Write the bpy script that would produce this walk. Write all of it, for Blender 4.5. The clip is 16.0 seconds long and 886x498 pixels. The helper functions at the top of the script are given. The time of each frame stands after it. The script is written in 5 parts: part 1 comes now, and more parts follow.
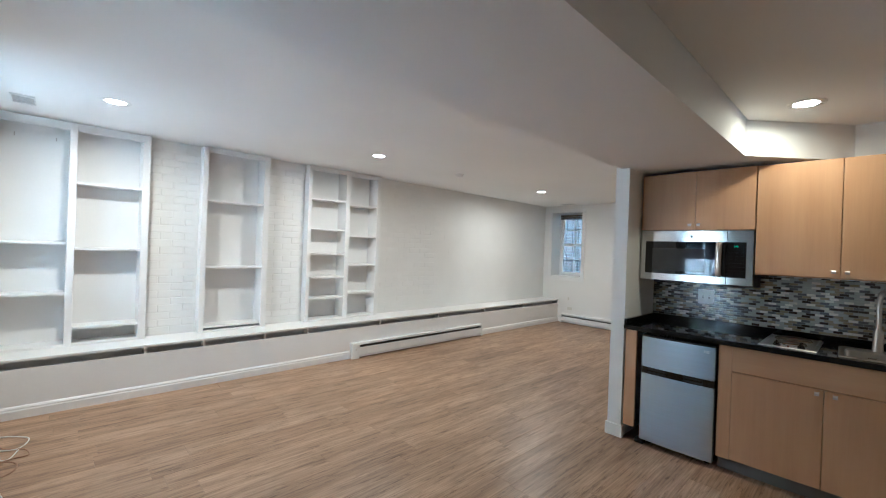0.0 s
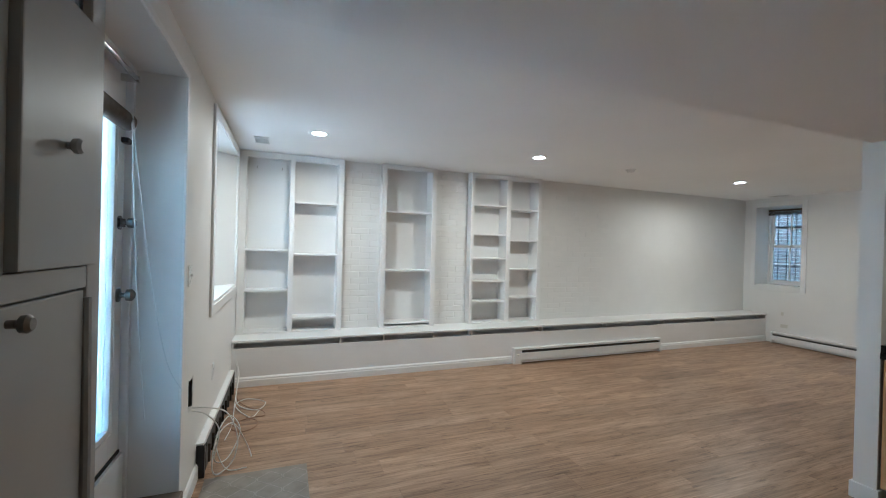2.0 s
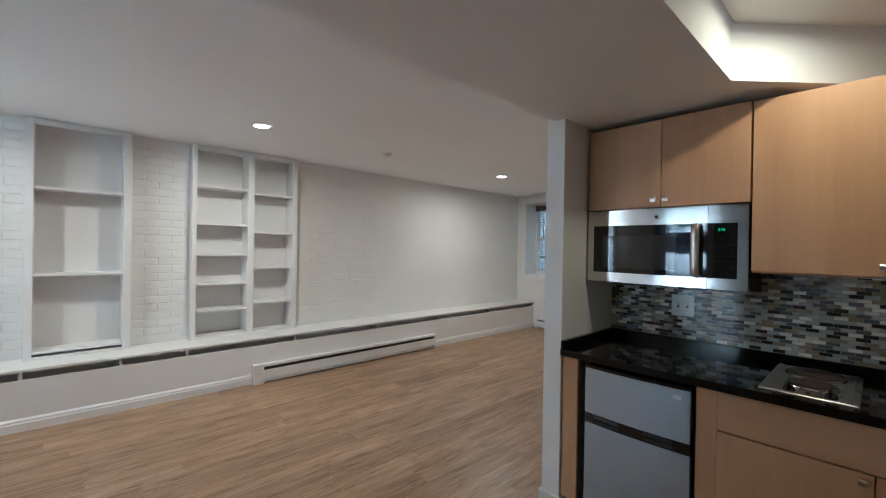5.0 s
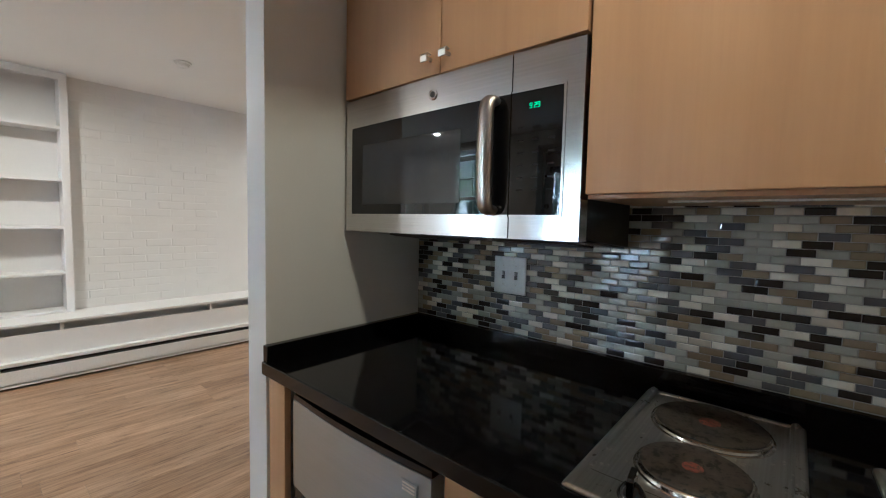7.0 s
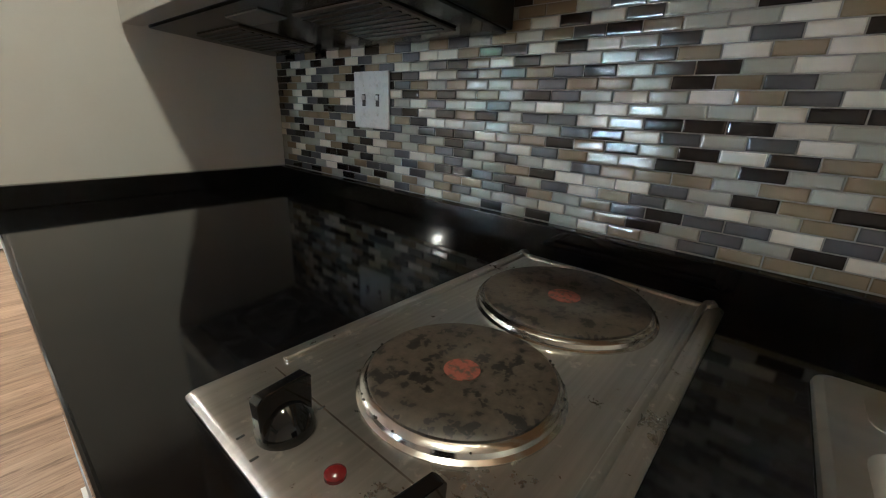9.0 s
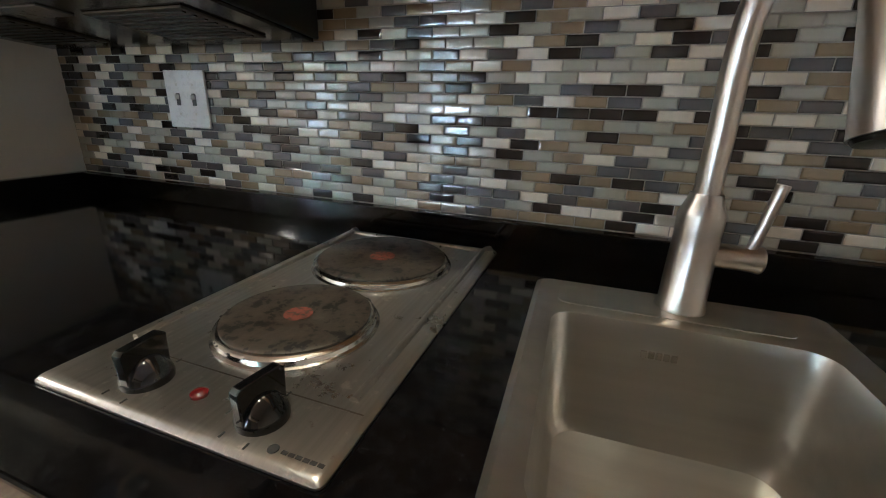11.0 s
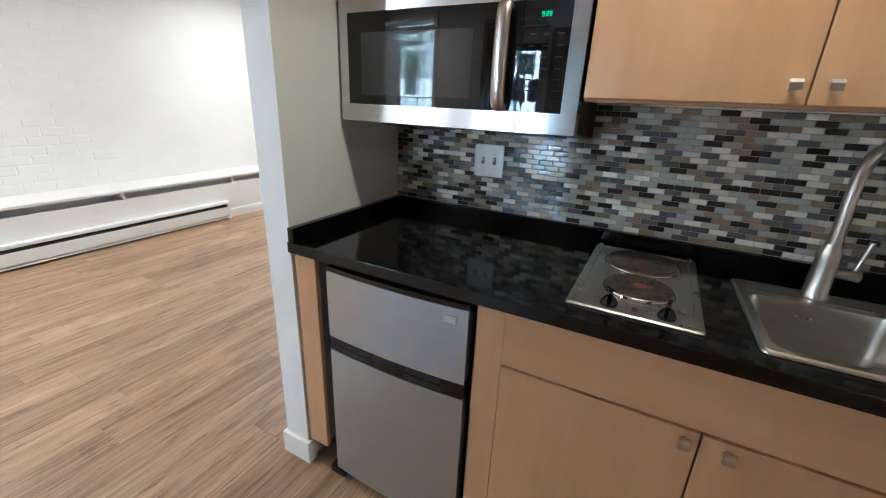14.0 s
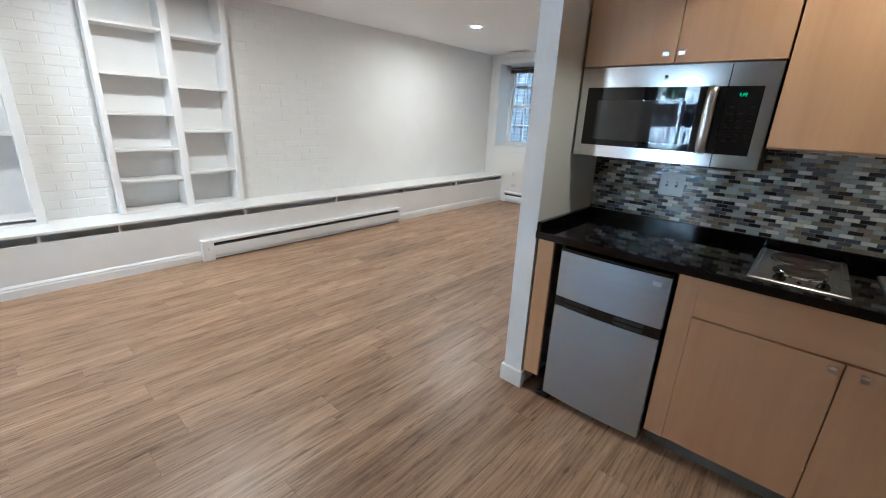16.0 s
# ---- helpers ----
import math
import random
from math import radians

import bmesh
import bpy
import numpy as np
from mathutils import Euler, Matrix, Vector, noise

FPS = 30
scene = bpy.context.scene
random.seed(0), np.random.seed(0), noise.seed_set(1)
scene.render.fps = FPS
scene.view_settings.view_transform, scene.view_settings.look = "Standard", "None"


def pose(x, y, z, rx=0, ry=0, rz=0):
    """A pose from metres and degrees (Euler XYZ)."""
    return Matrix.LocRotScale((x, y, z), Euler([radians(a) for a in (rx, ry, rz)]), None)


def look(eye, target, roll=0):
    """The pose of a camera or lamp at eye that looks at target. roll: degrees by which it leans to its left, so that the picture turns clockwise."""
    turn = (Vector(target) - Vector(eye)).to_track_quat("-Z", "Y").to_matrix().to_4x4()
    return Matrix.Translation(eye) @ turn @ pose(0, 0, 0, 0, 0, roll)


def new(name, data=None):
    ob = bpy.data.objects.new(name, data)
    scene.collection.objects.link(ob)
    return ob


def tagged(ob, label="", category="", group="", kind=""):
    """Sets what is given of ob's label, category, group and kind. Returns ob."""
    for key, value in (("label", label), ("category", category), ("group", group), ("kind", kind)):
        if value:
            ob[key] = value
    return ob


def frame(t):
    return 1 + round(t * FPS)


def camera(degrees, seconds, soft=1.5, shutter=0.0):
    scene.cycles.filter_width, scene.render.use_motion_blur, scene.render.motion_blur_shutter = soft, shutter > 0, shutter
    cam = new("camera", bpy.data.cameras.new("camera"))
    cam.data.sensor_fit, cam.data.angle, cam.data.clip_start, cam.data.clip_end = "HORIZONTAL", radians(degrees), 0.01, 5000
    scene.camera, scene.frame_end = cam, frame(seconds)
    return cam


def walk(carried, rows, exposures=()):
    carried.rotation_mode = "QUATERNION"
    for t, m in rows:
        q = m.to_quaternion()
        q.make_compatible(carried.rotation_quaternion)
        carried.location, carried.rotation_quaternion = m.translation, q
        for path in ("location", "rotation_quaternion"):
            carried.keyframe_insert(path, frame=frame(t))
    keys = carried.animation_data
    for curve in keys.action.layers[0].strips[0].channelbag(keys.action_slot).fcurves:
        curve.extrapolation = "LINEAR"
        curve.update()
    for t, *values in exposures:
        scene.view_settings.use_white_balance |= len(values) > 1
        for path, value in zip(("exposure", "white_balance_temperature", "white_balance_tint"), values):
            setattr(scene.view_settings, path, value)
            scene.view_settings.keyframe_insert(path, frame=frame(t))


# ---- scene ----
cam = camera(94.8, 16.0, 1.1)
PATH = [
    (0, (-3.302, -1.351, 1.456), (-1.927, 0.101, 1.452), 2.1),
    (0.5, (-3.286, -1.335, 1.456), (-2.113, 0.286, 1.446), 1.8),
    (1, (-3.292, -1.309, 1.456), (-2.32, 0.439, 1.443), 1.6),
    (1.5, (-3.287, -1.298, 1.453), (-2.47, 0.528, 1.443), 1.5),
    (2, (-3.268, -1.302, 1.454), (-2.55, 0.565, 1.447), 1.5),
    (2.5, (-3.233, -1.318, 1.454), (-2.548, 0.561, 1.451), 1.4),
    (3, (-3.164, -1.35, 1.451), (-2.473, 0.527, 1.452), 1.3),
    (3.5, (-3.022, -1.329, 1.442), (-2.255, 0.518, 1.445), 1.3),
    (4, (-2.718, -1.266, 1.444), (-1.71, 0.461, 1.452), 1.3),
    (4.5, (-2.366, -1.211, 1.445), (-1.116, 0.351, 1.465), 1.3),
    (7, (-0.522, -1.094, 1.299), (0.987, 0.212, 1.167), 1.3),
    (7.5, (-0.293, -1.084, 1.239), (1.195, 0.18, 0.804), 1.7),
    (8, (-0.111, -1.116, 1.192), (1.324, 0.113, 0.536), 1.8),
    (8.5, (-0.038, -1.138, 1.151), (1.396, 0.095, 0.5), 2.1),
    (9, (-0.02, -1.16, 1.121), (1.421, 0.068, 0.476), 2.4),
    (9.5, (-0.016, -1.213, 1.111), (1.51, -0.094, 0.463), 2.1),
    (10, (-0.026, -1.27, 1.105), (1.603, -0.305, 0.461), 1.9),
    (12.5, (-0.344, -1.142, 1.19), (1.511, -0.802, 0.523), 1.8),
    (13, (-0.465, -1.048, 1.201), (1.316, -0.425, 0.539), 2.3),
    (13.5, (-0.651, -1.007, 1.251), (1.06, -0.214, 0.585), 2.4),
    (14, (-0.85, -0.984, 1.336), (0.82, -0.119, 0.655), 2.5),
    (14.5, (-1.099, -0.942, 1.376), (0.555, -0.039, 0.705), 2.6),
    (15, (-1.337, -0.928, 1.408), (0.242, 0.111, 0.754), 2.3),
    (15.5, (-1.58, -0.943, 1.413), (-0.09, 0.226, 0.769), 2.4),
    (16, (-1.756, -0.945, 1.419), (-0.333, 0.317, 0.799), 2.5),
]
EXPOSURES = ((0.0, 4.2, 4660, 3), (1.5, 3.87, 4640, 2), (3.0, 3.68, 4640, 2), (4.0, 3.53, 4680, 2), (4.5, 3.62, 4720, 3), (7.0, 4.2, 4850, 5), (8.0, 4.8, 4860, 2), (9.0, 4.9, 4950, 3), (10.0, 4.88, 5000, 4), (12.5, 5.2, 4830, 5), (14.0, 4.9, 4620, 4), (16.0, 4.42, 4580, 4))
walk(cam, [(row[0], look(*row[1:])) for row in PATH], EXPOSURES)
SKY, LAMPW, LAMPK = 0.15, 1.65, 0.40
LAMPCOL, LAMPKCOL = (1.0, 0.785, 0.54), (1.0, 0.765, 0.43)

# ---------------------------------------------------------------- light
world = bpy.data.worlds.new("world")
scene.world = world
world.use_nodes = True
wn, wl = world.node_tree.nodes, world.node_tree.links
sky = wn.new("ShaderNodeTexSky")
sky.sky_type, sky.sun_disc = "NISHITA", False
sky.sun_elevation, sky.sun_rotation = radians(62), radians(102)
# multiplies the sky colour to turn the daylight teal
sky_tint = wn.new("ShaderNodeMix")
sky_tint.data_type, sky_tint.blend_type = "RGBA", "MULTIPLY"
sky_tint.inputs["Factor"].default_value = 1.0
sky_tint.inputs["B"].default_value = (0.71, 1.0, 0.84, 1)
wl.new(sky.outputs[0], sky_tint.inputs["A"])
wl.new(sky_tint.outputs["Result"], wn["Background"].inputs[0])
wn["Background"].inputs[1].default_value = SKY

sun = new("sun", bpy.data.lights.new("sun", "SUN"))
sun.data.energy, sun.data.angle, sun.data.color = 5.0, radians(3), (1.0, 0.96, 0.9)
sun.matrix_world = look((8.2, -1.75, 15.8), (0, 0, 0))


def area_lamp(name, m, sx, sy, watts, colour, shape="RECTANGLE", spread=180):
    ob = new(name, bpy.data.lights.new(name, "AREA"))
    ob.data.spread = radians(spread)
    ob.data.shape, ob.data.size, ob.data.size_y, ob.data.energy, ob.data.color = shape, sx, sy, watts, colour
    ob.matrix_world = m
    return ob


# ---------------------------------------------------------------- materials
def nodes_of(name):
    m = bpy.data.materials.new(name)
    m.use_nodes = True
    t = m.node_tree
    return m, t.nodes, t.links, t.nodes["Principled BSDF"]


def coords(n, l, scale=(1, 1, 1), shift=False):
    tc, mp = n.new("ShaderNodeTexCoord"), n.new("ShaderNodeMapping")
    mp.inputs["Scale"].default_value = scale
    l.new(tc.outputs["Object"], mp.inputs["Vector"])
    if shift:
        oi, mul, comb = n.new("ShaderNodeObjectInfo"), n.new("ShaderNodeMath"), n.new("ShaderNodeCombineXYZ")
        mul.operation = "MULTIPLY"
        mul.inputs[1].default_value = 97.0
        l.new(oi.outputs["Random"], mul.inputs[0])
        for k in range(3):
            l.new(mul.outputs[0], comb.inputs[k])
        l.new(comb.outputs[0], mp.inputs["Location"])
    return mp.outputs[0]


def noise_tex(n, l, vec, scale, detail=4, rough=0.55):
    t = n.new("ShaderNodeTexNoise")
    t.inputs["Scale"].default_value, t.inputs["Detail"].default_value, t.inputs["Roughness"].default_value = scale, detail, rough
    l.new(vec, t.inputs["Vector"])
    return t.outputs["Fac"]


def ramp(n, l, fac, stops):
    r = n.new("ShaderNodeValToRGB")
    e = r.color_ramp.elements
    while len(e) < len(stops):
        e.new(0.5)
    for k, (p, c) in enumerate(stops):
        e[k].position, e[k].color = p, (*c, 1)
    l.new(fac, r.inputs[0])
    return r.outputs[0]


def mixed(n, l, a, b, fac, mode="MIX"):
    m = n.new("ShaderNodeMix")
    m.data_type, m.blend_type = "RGBA", mode
    for sock, v in ((m.inputs["Factor"], fac), (m.inputs["A"], a), (m.inputs["B"], b)):
        if isinstance(v, (int, float)):
            sock.default_value = v
        elif isinstance(v, tuple):
            sock.default_value = (*v, 1)
        else:
            l.new(v, sock)
    return m.outputs["Result"]


def bumped(n, l, b, height, strength, distance=0.002):
    bp = n.new("ShaderNodeBump")
    bp.inputs["Strength"].default_value, bp.inputs["Distance"].default_value = strength, distance
    l.new(height, bp.inputs["Height"])
    l.new(bp.outputs[0], b.inputs["Normal"])


def span(n, l, fac, lo, hi):
    r = n.new("ShaderNodeMapRange")
    r.inputs["To Min"].default_value, r.inputs["To Max"].default_value = lo, hi
    l.new(fac, r.inputs["Value"])
    return r.outputs[0]


def surface(name, colour, rough=0.5, metal=0.0, vary=0.08, big=1.5, fine=60.0, bump=0.15, stretch=(1, 1, 1), coat=0.0, shift=False, dist=0.002):
    """Colour with blotches and fine grain, roughness and relief that follow them."""
    m, n, l, b = nodes_of(name)
    v = coords(n, l, stretch, shift)
    f1, f2 = noise_tex(n, l, v, big, 3), noise_tex(n, l, v, fine, 5)
    dark = tuple(c * (1 - vary) for c in colour)
    light = tuple(min(1, c * (1 + vary)) for c in colour)
    c1 = ramp(n, l, f1, ((0.3, dark), (0.7, light)))
    c2 = ramp(n, l, f2, ((0.3, (1 - vary,) * 3), (0.7, (1, 1, 1))))
    l.new(mixed(n, l, c1, c2, 0.6, "MULTIPLY"), b.inputs["Base Color"])
    l.new(span(n, l, f2, rough * 0.8, min(1, rough * 1.2)), b.inputs["Roughness"])
    b.inputs["Metallic"].default_value = metal
    b.inputs["Coat Weight"].default_value = coat
    if bump:
        bumped(n, l, b, f2, bump, dist)
    return m


def brushed(name, colour, rough, stretch, streak=0.12):
    m, n, l, b = nodes_of(name)
    v = coords(n, l, stretch)
    f = noise_tex(n, l, v, 40, 3)
    g = noise_tex(n, l, coords(n, l), 6, 4)
    l.new(ramp(n, l, f, ((0.3, tuple(c * (1 - streak) for c in colour)), (0.7, colour))), b.inputs["Base Color"])
    r = n.new("ShaderNodeMath")
    r.operation = "MULTIPLY_ADD"
    l.new(g, r.inputs[0])
    r.inputs[1].default_value, r.inputs[2].default_value = rough * 0.16, rough * 0.92
    l.new(r.outputs[0], b.inputs["Roughness"])
    b.inputs["Metallic"].default_value = 1.0
    bumped(n, l, b, f, 0.05, 0.0005)
    return m


def plain(name, colour, rough=0.4, metal=0.0, coat=0.0):
    return surface(name, colour, rough, metal, 0.03, 3, 90, 0.03, coat=coat)


def glow(name, colour, strength):
    m, n, l, b = nodes_of(name)
    b.inputs["Base Color"].default_value = (*colour, 1)
    b.inputs["Emission Color"].default_value = (*colour, 1)
    b.inputs["Emission Strength"].default_value = strength
    return m


def glass_mat(name, tint=(1, 1, 1), rough=0.0):
    m, n, l, b = nodes_of(name)
    b.inputs["Base Color"].default_value = (*tint, 1)
    b.inputs["Transmission Weight"].default_value = 1.0
    b.inputs["Roughness"].default_value = rough
    b.inputs["IOR"].default_value = 1.45
    return m


def floor_wood():
    m, n, l, b = nodes_of("oak_vinyl_plank")
    v = coords(n, l, (1, 1, 1), True)
    vs = coords(n, l, (0.8, 6.5, 6.5), True)
    vf = coords(n, l, (2.5, 110, 60), True)
    oi = n.new("ShaderNodeObjectInfo")
    broad, streak, fine = noise_tex(n, l, vs, 1.6, 6, 0.62), noise_tex(n, l, vs, 6.2, 6, 0.72), noise_tex(n, l, vf, 1.0, 4, 0.6)
    tone = ramp(n, l, oi.outputs["Random"], ((0.0, (0.280, 0.180, 0.110)), (0.3, (0.385, 0.254, 0.158)), (0.55, (0.320, 0.213, 0.134)), (0.8, (0.41, 0.276, 0.175)), (1.0, (0.35, 0.238, 0.154))))
    g1 = ramp(n, l, broad, ((0.32, (0.55, 0.49, 0.44)), (0.48, (0.92, 0.90, 0.88)), (0.66, (1.20, 1.20, 1.21))))
    g2 = ramp(n, l, streak, ((0.34, (0.36, 0.29, 0.25)), (0.45, (0.95, 0.94, 0.93)), (0.6, (1.08, 1.08, 1.08))))
    g3 = ramp(n, l, fine, ((0.34, (0.68, 0.64, 0.61)), (0.56, (1.10, 1.10, 1.10)), (0.72, (1.28, 1.29, 1.32))))
    c = mixed(n, l, mixed(n, l, mixed(n, l, tone, g1, 0.9, "MULTIPLY"), g2, 0.8, "MULTIPLY"), g3, 0.9, "MULTIPLY")
    knot = noise_tex(n, l, coords(n, l, (2.0, 13, 13), True), 2.1, 6, 0.7)
    c = mixed(n, l, c, ramp(n, l, knot, ((0.29, (0.26, 0.20, 0.17)), (0.38, (1, 1, 1)))), 0.85, "MULTIPLY")
    l.new(c, b.inputs["Base Color"])
    l.new(span(n, l, streak, 0.46, 0.30), b.inputs["Roughness"])
    b.inputs["Specular IOR Level"].default_value = 0.45
    bumped(n, l, b, fine, 0.25, 0.0008)
    return m


def maple(name, along, tint=(1, 1, 1)):
    m, n, l, b = nodes_of(name)
    st = [9, 9, 9]
    st[along] = 0.7
    fs = [140, 140, 140]
    fs[along] = 5
    v1, v2 = coords(n, l, st, True), coords(n, l, fs, True)
    a, f = noise_tex(n, l, v1, 1.3, 5, 0.6), noise_tex(n, l, v2, 1.0, 3)
    base = [(0.470, 0.268, 0.132), (0.510, 0.295, 0.147), (0.545, 0.321, 0.163)]
    base = [tuple(x * y for x, y in zip(q, tint)) for q in base]
    c = ramp(n, l, a, ((0.3, base[0]), (0.5, base[1]), (0.72, base[2])))
    g = ramp(n, l, f, ((0.3, (0.975, 0.97, 0.965)), (0.65, (1.01, 1.01, 1.01))))
    l.new(mixed(n, l, c, g, 0.9, "MULTIPLY"), b.inputs["Base Color"])
    l.new(span(n, l, a, 0.36, 0.48), b.inputs["Roughness"])
    bumped(n, l, b, f, 0.08, 0.0005)
    return m


def granite():
    m, n, l, b = nodes_of("black_granite")
    v = coords(n, l)
    vo = n.new("ShaderNodeTexVoronoi")
    vo.inputs["Scale"].default_value = 330
    l.new(v, vo.inputs["Vector"])
    f, cloud = noise_tex(n, l, v, 90, 4), noise_tex(n, l, v, 7, 4)
    flecks = ramp(n, l, vo.outputs["Distance"], ((0.06, (0.035, 0.035, 0.04)), (0.16, (0.006, 0.006, 0.007))))
    l.new(mixed(n, l, flecks, ramp(n, l, f, ((0.45, (0.3, 0.3, 0.3)), (0.7, (1.3, 1.25, 1.2)))), 0.8, "MULTIPLY"), b.inputs["Base Color"])
    l.new(span(n, l, cloud, 0.04, 0.09), b.inputs["Roughness"])
    b.inputs["Specular IOR Level"].default_value = 0.36
    return m


def burner_iron():
    """Brown-grey worn iron with burnt-on black patches of several sizes."""
    m, n, l, b = nodes_of("worn_cast_iron")
    v = coords(n, l)
    f, h, g = noise_tex(n, l, v, 52, 4, 0.6), noise_tex(n, l, v, 115, 3, 0.5), noise_tex(n, l, v, 260, 4)
    base = ramp(n, l, h, ((0.3, (0.030, 0.023, 0.018)), (0.6, (0.047, 0.037, 0.028)), (0.75, (0.058, 0.044, 0.032))))
    burnt = ramp(n, l, f, ((0.415, (0.10, 0.09, 0.09)), (0.43, (1, 1, 1))))
    small = ramp(n, l, h, ((0.365, (0.15, 0.14, 0.14)), (0.38, (1, 1, 1))))
    c = mixed(n, l, mixed(n, l, base, burnt, 1.0, "MULTIPLY"), small, 1.0, "MULTIPLY")
    l.new(mixed(n, l, c, ramp(n, l, g, ((0.3, (0.78, 0.78, 0.78)), (0.7, (1.12, 1.12, 1.12)))), 0.8, "MULTIPLY"), b.inputs["Base Color"])
    l.new(span(n, l, f, 0.60, 0.36), b.inputs["Roughness"])
    bumped(n, l, b, g, 0.2, 0.001)
    return m


def scuffed_steel():
    """Dull brushed steel with dried splashes and cleaning marks."""
    m, n, l, b = nodes_of("hob_steel")
    f = noise_tex(n, l, coords(n, l, (0.05, 6, 1)), 40, 3)
    spot, cloud = noise_tex(n, l, coords(n, l), 55, 5, 0.7), noise_tex(n, l, coords(n, l), 9, 4)
    c = ramp(n, l, f, ((0.3, (0.39, 0.375, 0.35)), (0.7, (0.49, 0.475, 0.45))))
    stain = ramp(n, l, spot, ((0.29, (0.42, 0.35, 0.28)), (0.37, (1, 1, 1)), (0.60, (1, 1, 1)), (0.68, (1.5, 1.47, 1.42))))
    l.new(mixed(n, l, c, stain, 0.8, "MULTIPLY"), b.inputs["Base Color"])
    b.inputs["Metallic"].default_value = 0.96
    l.new(span(n, l, mixed(n, l, spot, cloud, 0.5), 0.12, 0.50), b.inputs["Roughness"])
    bumped(n, l, b, f, 0.06, 0.0005)
    return m


def worn_red():
    """Red paint rubbed off to the iron."""
    m, n, l, b = nodes_of("worn_red_dot")
    f = noise_tex(n, l, coords(n, l), 150, 4, 0.65)
    l.new(ramp(n, l, f, ((0.40, (0.045, 0.033, 0.025)), (0.52, (0.17, 0.043, 0.027)), (0.7, (0.20, 0.06, 0.04)))), b.inputs["Base Color"])
    b.inputs["Roughness"].default_value = 0.6
    bumped(n, l, b, f, 0.2, 0.001)
    return m


def outside_brick():
    m, n, l, b = nodes_of("old_red_brick")
    v = coords(n, l, (1, 1, 1))
    f, g = noise_tex(n, l, v, 3, 3), noise_tex(n, l, v, 60, 4)
    geo = n.new("ShaderNodeNewGeometry")
    c = ramp(n, l, geo.outputs["Random Per Island"], ((0.0, (0.085, 0.052, 0.046)), (0.4, (0.14, 0.085, 0.070)), (0.75, (0.115, 0.080, 0.072)), (1.0, (0.19, 0.14, 0.12))))
    l.new(mixed(n, l, c, ramp(n, l, g, ((0.3, (0.6, 0.6, 0.6)), (0.7, (1.1, 1.1, 1.1)))), 0.8, "MULTIPLY"), b.inputs["Base Color"])
    b.inputs["Roughness"].default_value = 0.9
    bumped(n, l, b, g, 0.4, 0.003)
    return m


WHITE = surface("white_wall_paint", (0.80, 0.79, 0.765), 0.55, 0, 0.025, 0.9, 130, 0.10)
CEIL = surface("white_ceiling_paint", (0.88, 0.875, 0.86), 0.75, 0, 0.025, 0.7, 110, 0.10)
TRIM = surface("white_gloss_trim", (0.82, 0.815, 0.80), 0.32, 0, 0.03, 2.0, 45, 0.06)
SHELF = surface("white_shelf_paint", (0.81, 0.80, 0.785), 0.38, 0, 0.03, 1.6, 55, 0.07)
BRICK = surface("white_painted_brick", (0.80, 0.79, 0.765), 0.6, 0, 0.02, 3.0, 40, 0.3, shift=True, dist=0.003)
MORTAR = surface("white_painted_mortar", (0.80, 0.79, 0.765), 0.6, 0, 0.02, 3.0, 60, 0.4, dist=0.003)
GREY_PAINT = surface("pale_grey_cupboard_paint", (0.34, 0.35, 0.35), 0.4, 0, 0.04, 2.0, 40, 0.08)
FLOORWOOD = floor_wood()
SUBFLOOR = surface("floor_joint_underlay", (0.12, 0.09, 0.07), 0.8)
MAPLE_Z, MAPLE_Y = maple("maple_upright_grain", 2), maple("maple_level_grain", 1)
# the same maple darkened, shade put into its colour
MAPLE_SHADE = maple("maple_shadow_edge", 1, (0.7, 0.62, 0.55))
GRANITE = granite()
STEEL = brushed("brushed_steel", (0.66, 0.65, 0.635), 0.17, (1, 0.05, 6))
STEEL_HOB = scuffed_steel()
STEEL_SINK = brushed("sink_steel", (0.58, 0.56, 0.525), 0.29, (1, 0.06, 1))
FRIDGE = brushed("fridge_silver", (0.46, 0.53, 0.59), 0.33, (1, 0.06, 5), 0.06)
NICKEL = brushed("brushed_nickel", (0.58, 0.54, 0.50), 0.30, (1, 1, 0.08))
CHROME = plain("polished_chrome", (0.66, 0.645, 0.62), 0.16, 1.0)
BLACKGLASS = surface("black_oven_glass", (0.005, 0.005, 0.006), 0.012, 0, 0.1, 5, 60, 0)
SMOKED = surface("smoked_window_mesh", (0.045, 0.046, 0.050), 0.018, 0, 0.1, 5, 60, 0)
BLACK = plain("black_plastic", (0.006, 0.006, 0.0065), 0.2)
DARKMETAL = surface("black_enamel", (0.02, 0.02, 0.021), 0.35, 0.2, 0.1, 8, 80, 0.05)
IRON = burner_iron()
KNOBBLACK = plain("glossy_black_plastic", (0.004, 0.004, 0.0045), 0.07, 0, 0.5)
SOOT = surface("burnt_chrome", (0.20, 0.17, 0.14), 0.35, 0.9, 0.5, 30, 90, 0.2)
RED = plain("red_plastic", (0.11, 0.006, 0.006), 0.25)
REDPAINT = worn_red()
PLATE = plain("white_plastic", (0.80, 0.80, 0.78), 0.28)
IVORY = plain("ivory_plastic", (0.66, 0.64, 0.58), 0.35)
SLOT = plain("dark_slot", (0.02, 0.02, 0.02), 0.8)
GROUT = surface("grey_grout", (0.40, 0.385, 0.355), 0.85, 0, 0.08, 9, 160, 0.4)
CABLE = plain("white_cable", (0.74, 0.74, 0.72), 0.45)
BLIND = surface("brown_woven_blind", (0.10, 0.075, 0.05), 0.8, 0, 0.3, 20, 200, 0.6)
IRONBAR = plain("black_iron_bars", (0.015, 0.015, 0.016), 0.5)
GLASS = glass_mat("window_glass")
